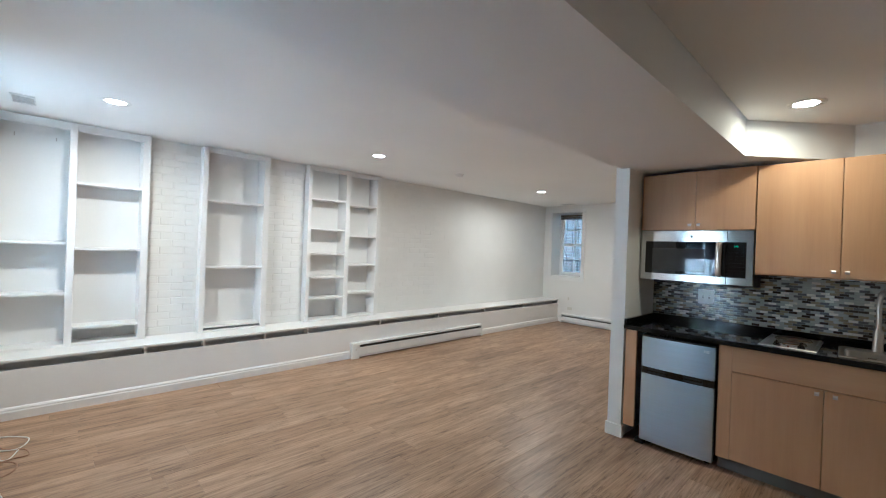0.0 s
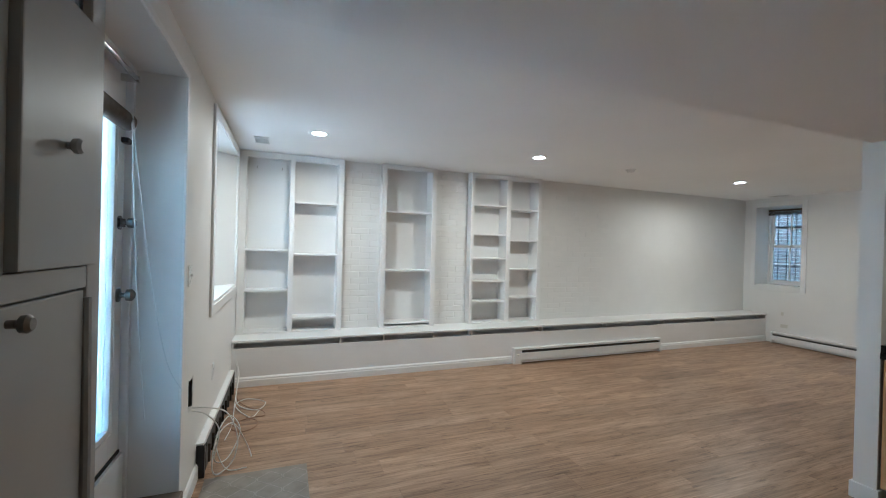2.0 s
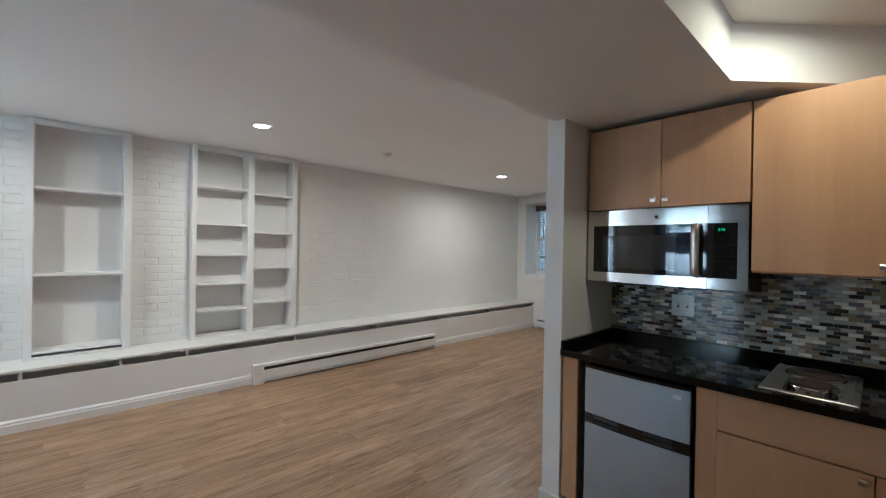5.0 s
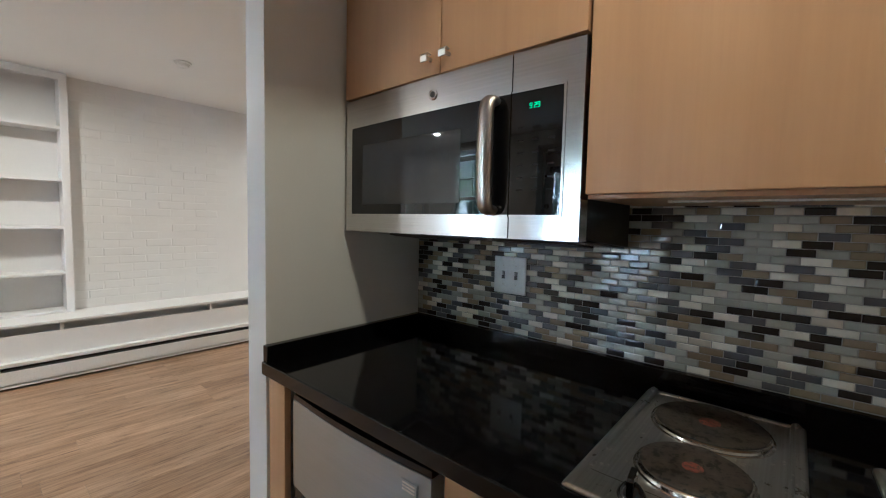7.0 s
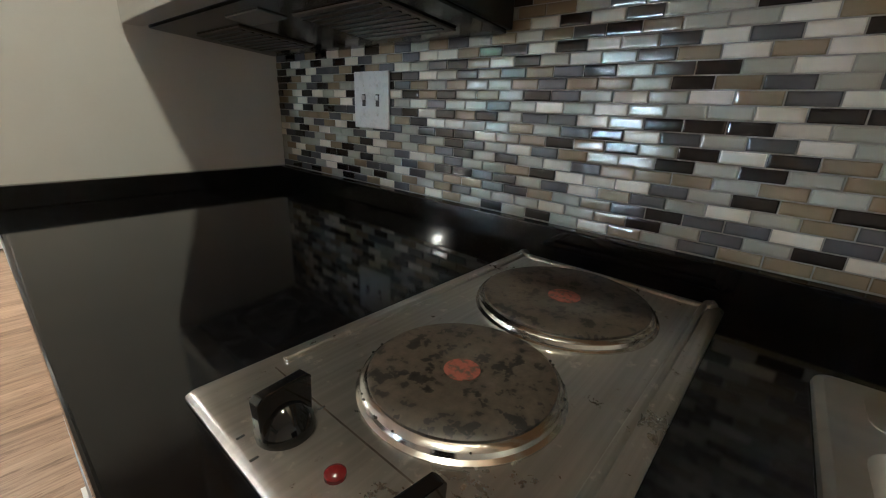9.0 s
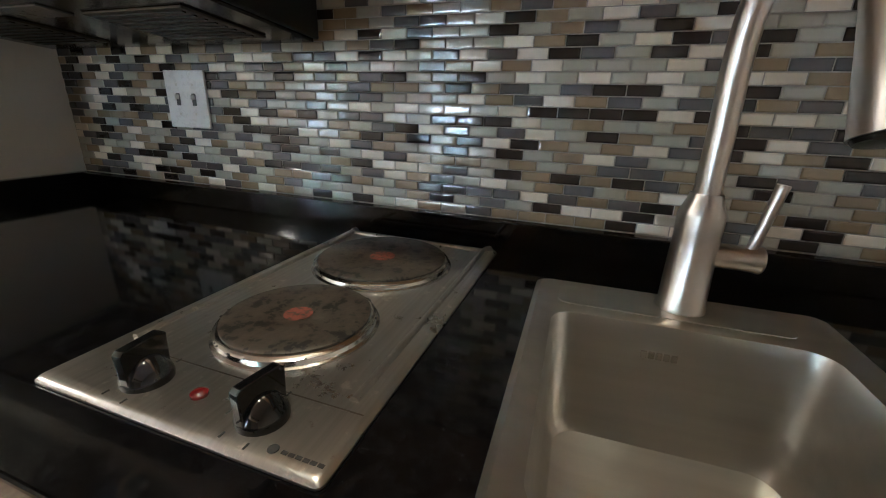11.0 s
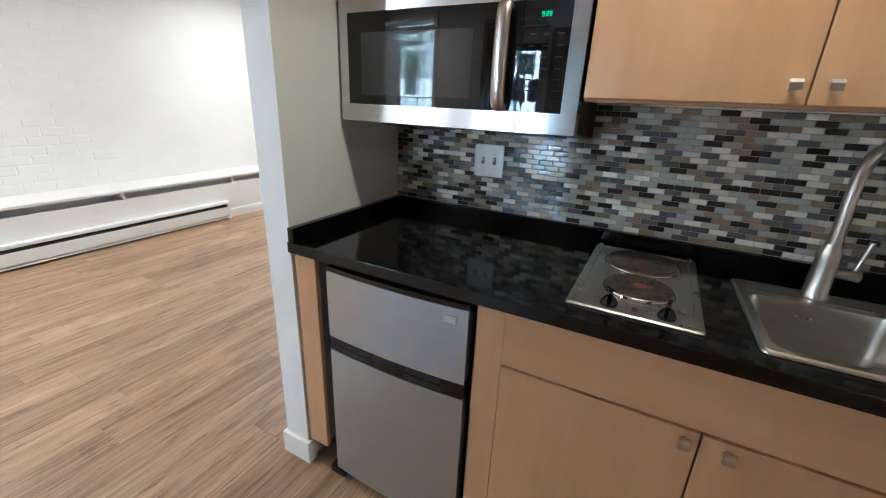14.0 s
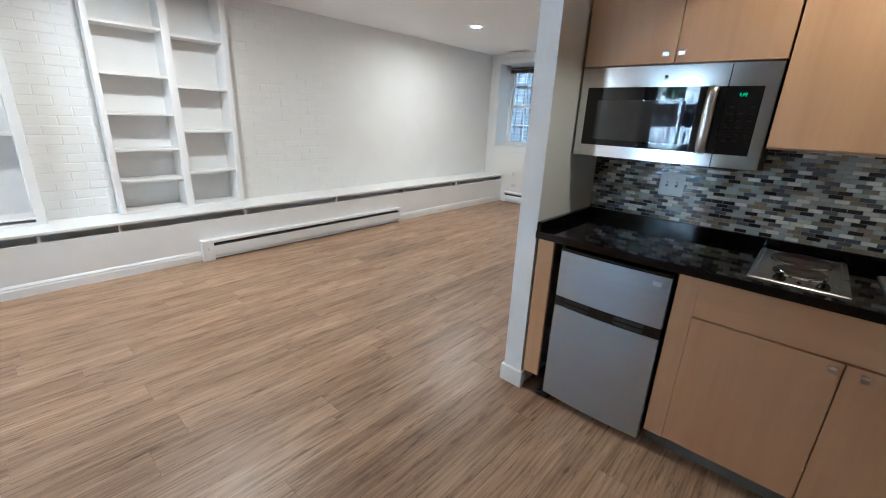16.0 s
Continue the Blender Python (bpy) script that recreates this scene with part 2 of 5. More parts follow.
DUSTY = surface("greyed_heater_fins", (0.10, 0.095, 0.09), 0.7, 0.3, 0.2, 12, 90, 0.2)
OUTBRICK = outside_brick()
# lightened so the sunlit street bounces more daylight indoors
PAVING = surface("pale_concrete_paving", (0.48, 0.47, 0.45), 0.9, 0, 0.12, 1.3, 30, 0.3)
GROUND = surface("outdoor_paving", (0.30, 0.29, 0.28), 0.9, 0, 0.15, 2, 40, 0.3)
LED = glow("green_clock_digits", (0.1, 0.9, 0.45), 0.011)
LENS = glow("lamp_lens", (1.0, 0.90, 0.76), 2.2)
YELLOWLED = glow("yellow_indicator", (0.9, 0.9, 0.2), 0.2)
RUG = surface("grey_patterned_mat", (0.285, 0.255, 0.220), 0.9, 0, 0.16, 9, 160, 0.5)


# ---------------------------------------------------------------- mesh helpers
def origin_of(ob):
    p = Vector((0, 0, 0))
    while ob:
        p = p + ob.location
        ob = ob.parent
    return p


def part(name, bm, material, parent=None, label="", smooth=False, cuts=0.0):
    """Link a bmesh in world metres as one mesh under a thing, a part or nothing."""
    if cuts:
        bmesh.ops.bevel(bm, geom=bm.edges[:], offset=cuts, segments=2, affect="EDGES", profile=0.6, clamp_overlap=True)
    if parent:
        bmesh.ops.translate(bm, verts=bm.verts[:], vec=-origin_of(parent))
    me = bpy.data.meshes.new(name)
    bm.to_mesh(me)
    bm.free()
    for m in material if isinstance(material, (list, tuple)) else [material]:
        me.materials.append(m)
    if smooth:
        for p in me.polygons:
            p.use_smooth = True
        me.set_sharp_from_angle(angle=radians(38))
    ob = new(name, me)
    ob.parent = parent
    if label:
        ob["label"] = label
    return ob


def thing(name, at, label, category, group="", kind=""):
    ob = new(name)
    ob.location, ob.empty_display_size = at, 0.05
    bpy.context.view_layer.update()
    return tagged(ob, label, category, group, kind)


def block(bm, a, b):
    """A box from corner a to corner b."""
    lo, hi = [min(p, q) for p, q in zip(a, b)], [max(p, q) for p, q in zip(a, b)]
    vs = [bm.verts.new((hi[0] if i & 1 else lo[0], hi[1] if i & 2 else lo[1], hi[2] if i & 4 else lo[2])) for i in range(8)]
    for f in ((0, 2, 3, 1), (4, 5, 7, 6), (0, 1, 5, 4), (2, 6, 7, 3), (0, 4, 6, 2), (1, 3, 7, 5)):
        bm.faces.new([vs[k] for k in f])
    return vs


def boxes(*pairs):
    bm = bmesh.new()
    for a, b in pairs:
        block(bm, a, b)
    return bm


def prism(outline, lo, hi, axis=2):
    """An outline (two coordinates a point) drawn out between lo and hi along an axis."""
    bm = bmesh.new()
    rings = []
    for h in (lo, hi):
        ring = []
        for p in outline:
            q = list(p)
            q.insert(axis, h)
            ring.append(bm.verts.new(q))
        rings.append(ring)
    k = len(outline)
    bm.faces.new(rings[0][::-1])
    bm.faces.new(rings[1])
    for i in range(k):
        bm.faces.new((rings[0][i], rings[0][(i + 1) % k], rings[1][(i + 1) % k], rings[1][i]))
    bmesh.ops.recalc_face_normals(bm, faces=bm.faces[:])
    return bm


def lathe(profile, centre, turn=None, steps=40):
    """A profile of (radius, height) turned about z at centre; turn: a rotation matrix."""
    bm = bmesh.new()
    rings = []
    for r, h in profile:
        rings.append([bm.verts.new((max(r, 1e-4) * math.cos(2 * math.pi * k / steps), max(r, 1e-4) * math.sin(2 * math.pi * k / steps), h)) for k in range(steps)])
    for a, b in zip(rings, rings[1:]):
        for k in range(steps):
            bm.faces.new((a[k], a[(k + 1) % steps], b[(k + 1) % steps], b[k]))
    bm.faces.new(rings[0][::-1])
    bm.faces.new(rings[-1])
    bmesh.ops.recalc_face_normals(bm, faces=bm.faces[:])
    m = Matrix.Translation(centre) @ (turn.to_4x4() if turn else Matrix())
    bmesh.ops.transform(bm, matrix=m, verts=bm.verts[:])
    return bm


def tube(points, radius, steps=12, ease=6):
    """A pipe along a smooth line; radius is one number or one for each point."""
    pts = [Vector(p) for p in points]
    rad = radius if isinstance(radius, (list, tuple)) else [radius] * len(pts)
    line, rr = [], []
    for i in range(len(pts) - 1):
        p0, p1, p2, p3 = pts[max(i - 1, 0)], pts[i], pts[i + 1], pts[min(i + 2, len(pts) - 1)]
        for k in range(ease):
            s = k / ease
            line.append(0.5 * ((2 * p1) + (p2 - p0) * s + (2 * p0 - 5 * p1 + 4 * p2 - p3) * s * s + (3 * p1 - p0 - 3 * p2 + p3) * s ** 3))
            rr.append(rad[i] + (rad[i + 1] - rad[i]) * s)
    line.append(pts[-1])
    rr.append(rad[-1])
    bm = bmesh.new()
    rings, side = [], None
    for i, p in enumerate(line):
        d = (line[min(i + 1, len(line) - 1)] - line[max(i - 1, 0)]).normalized()
        if side is None:
            side = d.orthogonal().normalized()
        side = (side - d * side.dot(d)).normalized()
        up = d.cross(side)
        rings.append([bm.verts.new(p + rr[i] * (math.cos(2 * math.pi * k / steps) * side + math.sin(2 * math.pi * k / steps) * up)) for k in range(steps)])
    for a, b in zip(rings, rings[1:]):
        for k in range(steps):
            bm.faces.new((a[k], a[(k + 1) % steps], b[(k + 1) % steps], b[k]))
    bm.faces.new(rings[0][::-1])
    bm.faces.new(rings[-1])
    bmesh.ops.recalc_face_normals(bm, faces=bm.faces[:])
    return bm


def rounded(x0, y0, x1, y1, r, steps=5):
    out = []
    for cx, cy, a in ((x1 - r, y1 - r, 0), (x0 + r, y1 - r, 90), (x0 + r, y0 + r, 180), (x1 - r, y0 + r, 270)):
        for k in range(steps + 1):
            t = radians(a + 90 * k / steps)
            out.append((cx + r * math.cos(t), cy + r * math.sin(t)))
    return out


def setting(name, bm, material, label="", category="", cuts=0.0):
    return tagged(part(name, bm, material, cuts=cuts), label, category, kind="structure")


# ---------------------------------------------------------------- plan
XW, XE = -3.755, 4.45          # west wall (street side) and east wall
YN, YK = 3.605, 0.108           # brick face of the north wall, living side of the partition
YS = -2.9                      # wall behind the walk
HC, HL, HT = 2.445, 2.15, 2.39  # living ceiling, lowered ceiling, kitchen tray ceiling
YL = 0.066                     # edge of the lowered ceiling
XK = 0.60                      # tiled kitchen wall
WT = 0.38                      # depth of the outer walls' reveals

# ---------------------------------------------------------------- structure
def door_reveal():
    return (0.045, 1.07, 0.20, 2.27)


def west_wall():
    d0, d1, dz0, dz1 = door_reveal()
    w0, w1, wz0, wz1 = 1.96, 3.33, 1.005, 2.33
    xo = XW - WT
    bm = boxes(((xo, YS - 0.2, 0), (XW, d0, HC)), ((xo, d0, dz1), (XW, d1, HC)), ((xo, d0, -0.1), (XW, d1, 0)),
               ((xo, d1, 0), (XW, 1.285, HC)), ((xo, 1.415, 0), (XW, w0, HC)), ((xo, 1.285, 0), (XW, 1.415, 0.495)), ((xo, 1.285, 0.680), (XW, 1.415, HC)), ((xo, 1.285, 0.495), (XW - 0.22, 1.415, 0.680)), ((xo, w0, 0), (XW, w1, wz0)), ((xo, w0, wz1), (XW, w1, HC)), ((xo, w1, 0), (XW, YN + 0.4, HC)))
    setting("wall_west", bm, WHITE, "white painted plaster wall beside the street door", "wall")
    # slanted inner side of the window reveal
    setting("window_reveal", prism([(XW - 0.001, w1 + 0.001), (xo + 0.02, 2.98), (xo + 0.02, w1 + 0.001)], wz0 + 0.002, wz1 - 0.002), WHITE, "white slanted window reveal", "wall")


def east_wall():
    w0, w1, wz0, wz1 = 2.735, 3.415, 0.945, 2.30
    xo = XE + WT
    bm = boxes(((XE, YK - 0.2, 0), (xo, w0, HC)), ((XE, w0, 0), (xo, w1, wz0)), ((XE, w0, wz1), (xo, w1, HC)), ((XE, w1, 0), (xo, YN + 0.4, HC)))
    setting("wall_east", bm, WHITE, "white painted end wall with a deep window", "wall")
    setting("window_reveal", prism([(XE + 0.001, w1 + 0.001), (xo - 0.02, 3.38), (xo - 0.02, w1 + 0.001)], wz0 + 0.002, wz1 - 0.002), WHITE, "white slanted window reveal", "wall")


PANELS = ((-2.662, -2.212), (-1.524, -1.046), (0.025, XE))


def north_wall():
    back = YN + 0.125
    bm = boxes(((XW, back, 0), (XE, YN + 0.4, HC)), *[((a, YN + 0.005, 0), (b, back, HC)) for a, b in PANELS])
    setting("wall_north", bm, MORTAR, "white painted brick wall behind the bookcases", "wall")


def ceilings():
    xo, xe = XW, XE
    setting("ceiling", boxes(((xo, YL, HC), (xe, YN + 0.4, HC + 0.15))), CEIL, "smooth white living room ceiling", "ceiling")
    outline = [(XW, YL), (XW, YS), (-2.95, YS), (-2.95, -0.750), (0.028, -0.742), (XK, -1.245), (XK, YL)]
    bm = bmesh.new()
    top, bot = [bm.verts.new((x, y, HC + 0.15)) for x, y in outline], [bm.verts.new((x, y, HL)) for x, y in outline]
    bmesh.ops.triangle_fill(bm, edges=[bm.edges.new((bot[i], bot[(i + 1) % 7])) for i in range(7)], use_beauty=True)
    for i in range(7):
        j = (i + 1) % 7
        bm.faces.new((bot[i], bot[j], top[j], top[i]))
    bmesh.ops.recalc_face_normals(bm, faces=bm.faces[:])
    setting("ceiling_lowered", bm, CEIL, "lowered white ceiling with a slanted corner", "ceiling")
    setting("ceiling_kitchen", boxes(((-2.95, YS, HT), (XK, -0.75, HT + 0.12))), CEIL, "raised white ceiling over the kitchenette", "ceiling")


def partition():
    bm = boxes(((0, 0, 0), (XE, YK, HC)))
    setting("partition_wall", bm, WHITE, "white painted partition ending beside the counter", "wall")
    setting("wall_kitchen", boxes(((XK + 0.006, YS, 0), (XK + 0.18, -0.001, HC))), WHITE, "kitchen wall behind tiles and cabinets", "wall")
    setting("wall_south", boxes(((XW, YS - 0.2, 0), (XK + 0.18, YS, HC))), WHITE, "plain white wall", "wall")
    # skirting round the partition's end
    bm = bmesh.new()
    for a, b in (((-0.013, -0.012, 0), (0, YK + 0.013, 0.095)), ((0, YK, 0), (XE, YK + 0.013, 0.095)), ((0, -0.012, 0), (0.03, 0, 0.095))):
        block(bm, a, b)
    setting("baseboard", bm, TRIM, "white gloss skirting round the partition's end", "baseboard")


def base_floor():
    setting("floor_base", boxes(((XW - WT, YS - 0.2, -0.12), (XE + WT, YN + 0.4, -0.004))), SUBFLOOR, "dark underlay under the planks", "floor")


west_wall()
east_wall()
north_wall()
ceilings()
partition()
base_floor()


# ---------------------------------------------------------------- windows and the street door
def frame_bm(axis_x, y0, y1, z0, z1, w, d):
    """A picture-frame of four bars in the plane x = axis_x, w wide, d deep towards +x."""
    x0, x1 = axis_x, axis_x + d
    return boxes(((x0, y0, z0), (x1, y0 + w, z1)), ((x0, y1 - w, z0), (x1, y1, z1)), ((x0, y0 + w, z0), (x1, y1 - w, z0 + w)), ((x0, y0 + w, z1 - w), (x1, y1 - w, z1)))


def pane_of(parent, x, y0, y1, z0, z1, mat):
    p = part("pane", boxes(((x, y0, z0), (x + 0.004, y1, z1))), mat, parent)
    p.visible_shadow = False
    return p


def sash_window(name, x, y0, y1, z0, z1, label, cols=2, rows=2):
    """Two sashes one over the other, with thin glazing bars."""
    w = thing(name, (x, (y0 + y1) / 2, z0), label, "window", kind="structure")
    part("window_frame", frame_bm(x - 0.02, y0, y1, z0, z1, 0.03, 0.08), TRIM, w, cuts=0.003)
    mid = (z0 + z1) / 2
    for k, (a, b, off) in enumerate(((z0 + 0.03, mid + 0.02, 0.0), (mid - 0.02, z1 - 0.03, 0.028))):
        s = part("sash", frame_bm(x + off, y0 + 0.03, y1 - 0.03, a, b, 0.042, 0.026), TRIM, w, cuts=0.002)
        ya, yb, za, zb = y0 + 0.072, y1 - 0.072, a + 0.042, b - 0.042
        bars = [((x + off + 0.006, ya + (yb - ya) * i / cols - 0.008, za), (x + off + 0.02, ya + (yb - ya) * i / cols + 0.008, zb)) for i in range(1, cols)]
        bars += [((x + off + 0.007, ya, za + (zb - za) * i / rows - 0.008), (x + off + 0.019, yb, za + (zb - za) * i / rows + 0.008)) for i in range(1, rows)]
        if bars:
            part("glazing_bar", boxes(*bars), TRIM, s)
        pane_of(s, x + off + 0.011, ya, yb, za, zb, GLASS)
    return w


def casing(x, sx, y0, y1, z0, z1, w, label):
    """Flat boards round an opening on the wall face, with a sill nosing."""
    t = 0.018 * sx
    c = thing("window_trim", (x, (y0 + y1) / 2, z0), label, "trim", kind="structure")
    for a, b in (((x, y0 - w, z0 - w), (x + t, y0, z1 + w)), ((x, y1, z0 - w), (x + t, y1 + w, z1 + w)), ((x, y0, z1), (x + t, y1, z1 + w)), ((x, y0, z0 - w), (x + t, y1, z0))):
        part("board", boxes((a, b)), TRIM, c, cuts=0.004)
    return c


XG = XW - 0.33
sash_window("window_1", XG, 1.98, 2.97, 1.03, 2.30, "white double-hung street window with clear panes", 2, 2)
casing(XW, 1, 1.96, 3.33, 1.005, 2.33, 0.075, "white flat casing round the street window")
setting("window_sill", boxes(((XG, 1.965, 1.006), (XW + 0.012, 3.30, 1.028))), TRIM, "white deep window sill", "sill", 0.003)
XF = XE + 0.30
sash_window("window_2", XF, 2.737, 3.39, 0.97, 2.29, "white sash window with a dark raised blind", 2, 2)
casing(XE, -1, 2.735, 3.415, 0.945, 2.30, 0.072, "white flat casing round the end window")
setting("window_sill", boxes(((XE - 0.012, 2.74, 0.946), (XF, 3.39, 0.968))), TRIM, "white deep window sill", "sill", 0.003)


def rolled_blind(x, y0, y1, z, drop, label):
    b = thing("window_blind", (x, (y0 + y1) / 2, z), label, "blind")
    part("headrail", boxes(((x, y0, z), (x + 0.035, y1, z + 0.03))), BLIND, b, cuts=0.003)
    for k in range(5):
        part("slat", boxes(((x + 0.002, y0, z - 0.004 - drop * (k + 1) / 5), (x + 0.034, y1, z - 0.008 - drop * k / 5))), BLIND, b, cuts=0.002)
    return b


rolled_blind(XF - 0.06, 2.75, 3.375, 2.235, 0.06, "dark brown slatted blind pulled up over the window")


def bars_outside(x, y0, y1, z0, z1, n_up, n_across, label, thick=0.010):
    g = thing("security_bars", (x, (y0 + y1) / 2, z0), label, "bars")
    for k in range(n_up):
        y = y0 + (y1 - y0) * k / (n_up - 1)
        part("bar", boxes(((x, y - thick / 2, z0), (x + thick, y + thick / 2, z1))), IRONBAR, g)
    for k in range(n_across):
        z = z0 + (z1 - z0) * (k + 0.5) / n_across
        part("rail", boxes(((x - 0.004, y0 - 0.03, z - 0.012), (x + 0.018, y1 + 0.03, z + 0.012))), IRONBAR, g)
    return g


bars_outside(XF + 0.055, 2.737, 3.41, 0.946, 2.299, 6, 2, "black iron security bars outside the window")
bars_outside(XG - 0.045, 1.962, 2.98, 1.006, 2.329, 9, 3, "black iron security bars outside the street window")


bars_outside(XW - WT - 0.03, 0.06, 1.055, 0.42, 2.26, 8, 4, "black iron security gate outside the street door", 0.020)


def street_door():
    d0, d1, dz0, dz1 = door_reveal()
    x = XW - 0.235
    f = thing("door_frame", (x, (d0 + d1) / 2, dz0), "white painted door frame in a deep reveal", "door frame", kind="structure")
    for a, b in (((x - 0.06, d0, dz0), (x + 0.03, d0 + 0.035, dz1)), ((x - 0.06, d1 - 0.028, dz0), (x + 0.03, d1, dz1)), ((x - 0.06, d0 + 0.035, dz1 - 0.05), (x + 0.03, d1 - 0.028, dz1))):
        part("jamb", boxes((a, b)), TRIM, f, cuts=0.003)
    y0, y1, z0, z1 = d0 + 0.04, d1 - 0.033, dz0 + 0.26, dz1 - 0.055
    d = thing("door_1", (x, (y0 + y1) / 2, z0), "white glazed street door with a dusty threshold", "door", kind="structure")
    st, bot, top = 0.122, 0.135, 0.115
    for nm, a, b in (("stile", (x - 0.042, y0, z0), (x, y0 + st, z1)), ("stile", (x - 0.042, y1 - st, z0), (x, y1, z1)),
                     ("rail", (x - 0.042, y0 + st, z0), (x, y1 - st, z0 + bot)), ("rail", (x - 0.042, y0 + st, z1 - top), (x, y1 - st, z1))):
        part(nm, boxes((a, b)), TRIM, d, cuts=0.003)
    part("glazing_bead", frame_bm(x - 0.012, y0 + st - 0.012, y1 - st + 0.012, z0 + bot - 0.012, z1 - top + 0.012, 0.022, 0.018), TRIM, d, cuts=0.003)
    part("glazing_bead", frame_bm(x - 0.002, y0 + st - 0.026, y1 - st + 0.026, z0 + bot - 0.026, z1 - top + 0.026, 0.010, 0.010), TRIM, d, cuts=0.003)
    pane_of(d, x - 0.024, y0 + st, y1 - st, z0 + bot, z1 - top, GLASS)
    for k in range(1, 3):
        yy = y0 + st + (y1 - y0 - 2 * st) * k / 3
        part("glazing_bar", boxes(((x - 0.034, yy - 0.006, z0 + bot), (x - 0.03, yy + 0.006, z1 - top))), IRONBAR, d)
    ky = y1 - 0.05
    turn = Euler((0, radians(90), 0)).to_matrix()
    for z, r in ((1.195, 0.027), (1.53, 0.022)):
        k = part("door_knob" if z < 1.3 else "deadbolt", lathe([(0.032, 0), (0.032, 0.006), (0.012, 0.01), (0.011, 0.03), (r, 0.036), (r + 0.001, 0.056), (r * 0.6, 0.066)], (x, ky, z), turn, 24), AGED, d, "dull nickel " + ("knob" if z < 1.3 else "deadbolt"), True)
    part("chain_plate", boxes(((x, ky - 0.03, 1.51), (x + 0.012, ky + 0.045, 1.55))), DARKMETAL, d, cuts=0.003)
    part("hook", boxes(((x, ky - 0.005, 1.90), (x + 0.03, ky + 0.045, 1.925))), DARKMETAL, d, cuts=0.004)
    # dark strip filling the gap between door and board
    part("gap_strip", boxes(((x - 0.03, y0, z0 - 0.014), (x + 0.006, y1, z0 - 0.001))), SLOT, d)
    setting("door_threshold", boxes(((x - 0.06, d0 + 0.036, dz0), (x + 0.02, d1 - 0.029, z0 - 0.016))), TRIM, "white painted board under the street door", "threshold", 0.004)
    setting("door_step", boxes(((XW - WT, d0 + 0.001, 0.0), (XW + 0.03, d1 - 0.001, dz0 - 0.002))), MAPLE_STEP, "worn wooden step in the door reveal", "step", 0.006)
    # rolled brown shade and rod over the glass
    s = thing("roller_shade", (x + 0.03, (y0 + y1) / 2, 2.0), "brown woven shade rolled up on the street door", "blind")
    part("roll", tube([(x + 0.036, y0 + 0.05, 1.985), (x + 0.036, y1 - 0.10, 1.985)], 0.040, 18, 1), BLIND, s, smooth=True)
    part("upper_cloth", boxes(((x + 0.012, y0 + 0.06, 2.02), (x + 0.02, y1 - 0.10, 2.13))), TRIM, s)
    part("rod", tube([(x + 0.06, d0 + 0.05, 2.195), (x + 0.06, d1 - 0.10, 2.195)], 0.011, 12, 1), CHROME, s, "chrome rod", smooth=True)
    part("bracket", boxes(((x + 0.0, d1 - 0.105, 2.18), (x + 0.07, d1 - 0.09, 2.21))), CHROME, s)
    for k, end in enumerate((0.06, 0.30)):
        part("pull_cord", tube([(x + 0.073, y1 - 0.165 + 0.01 * k, 2.03), (x + 0.075 + 0.012 * k, y1 - 0.135 + 0.025 * k, 1.75), (x + 0.085 + 0.055 * k, y1 - 0.085 + 0.030 * k, 1.2), (x + 0.10 + 0.10 * k, y1 - 0.05, 0.82 + 0.05 * k), (x + 0.115 + 0.15 * k, y1 - 0.05, 0.58 + end * 0.5)], 0.0028, 6, 8), CABLE, s, smooth=True)
    c = thing("door_trim", (XW, d1, 0), "thin white edge bead along the door reveal", "trim", kind="structure")
    part("bead", boxes(((XW, d1, 0.0), (XW + 0.012, d1 + 0.035, dz1 + 0.035))), TRIM, c, cuts=0.003)
    part("bead", boxes(((XW, d0, dz1), (XW + 0.012, d1, dz1 + 0.035))), TRIM, c, cuts=0.003)


AGED = surface("tarnished_nickel", (0.20, 0.19, 0.175), 0.36, 0.9, 0.2, 20, 90, 0.05)
MAPLE_STEP = surface("worn_brown_step", (0.16, 0.12, 0.09), 0.6, 0, 0.2, 5, 60, 0.2, (1, 0.2, 1))
street_door()


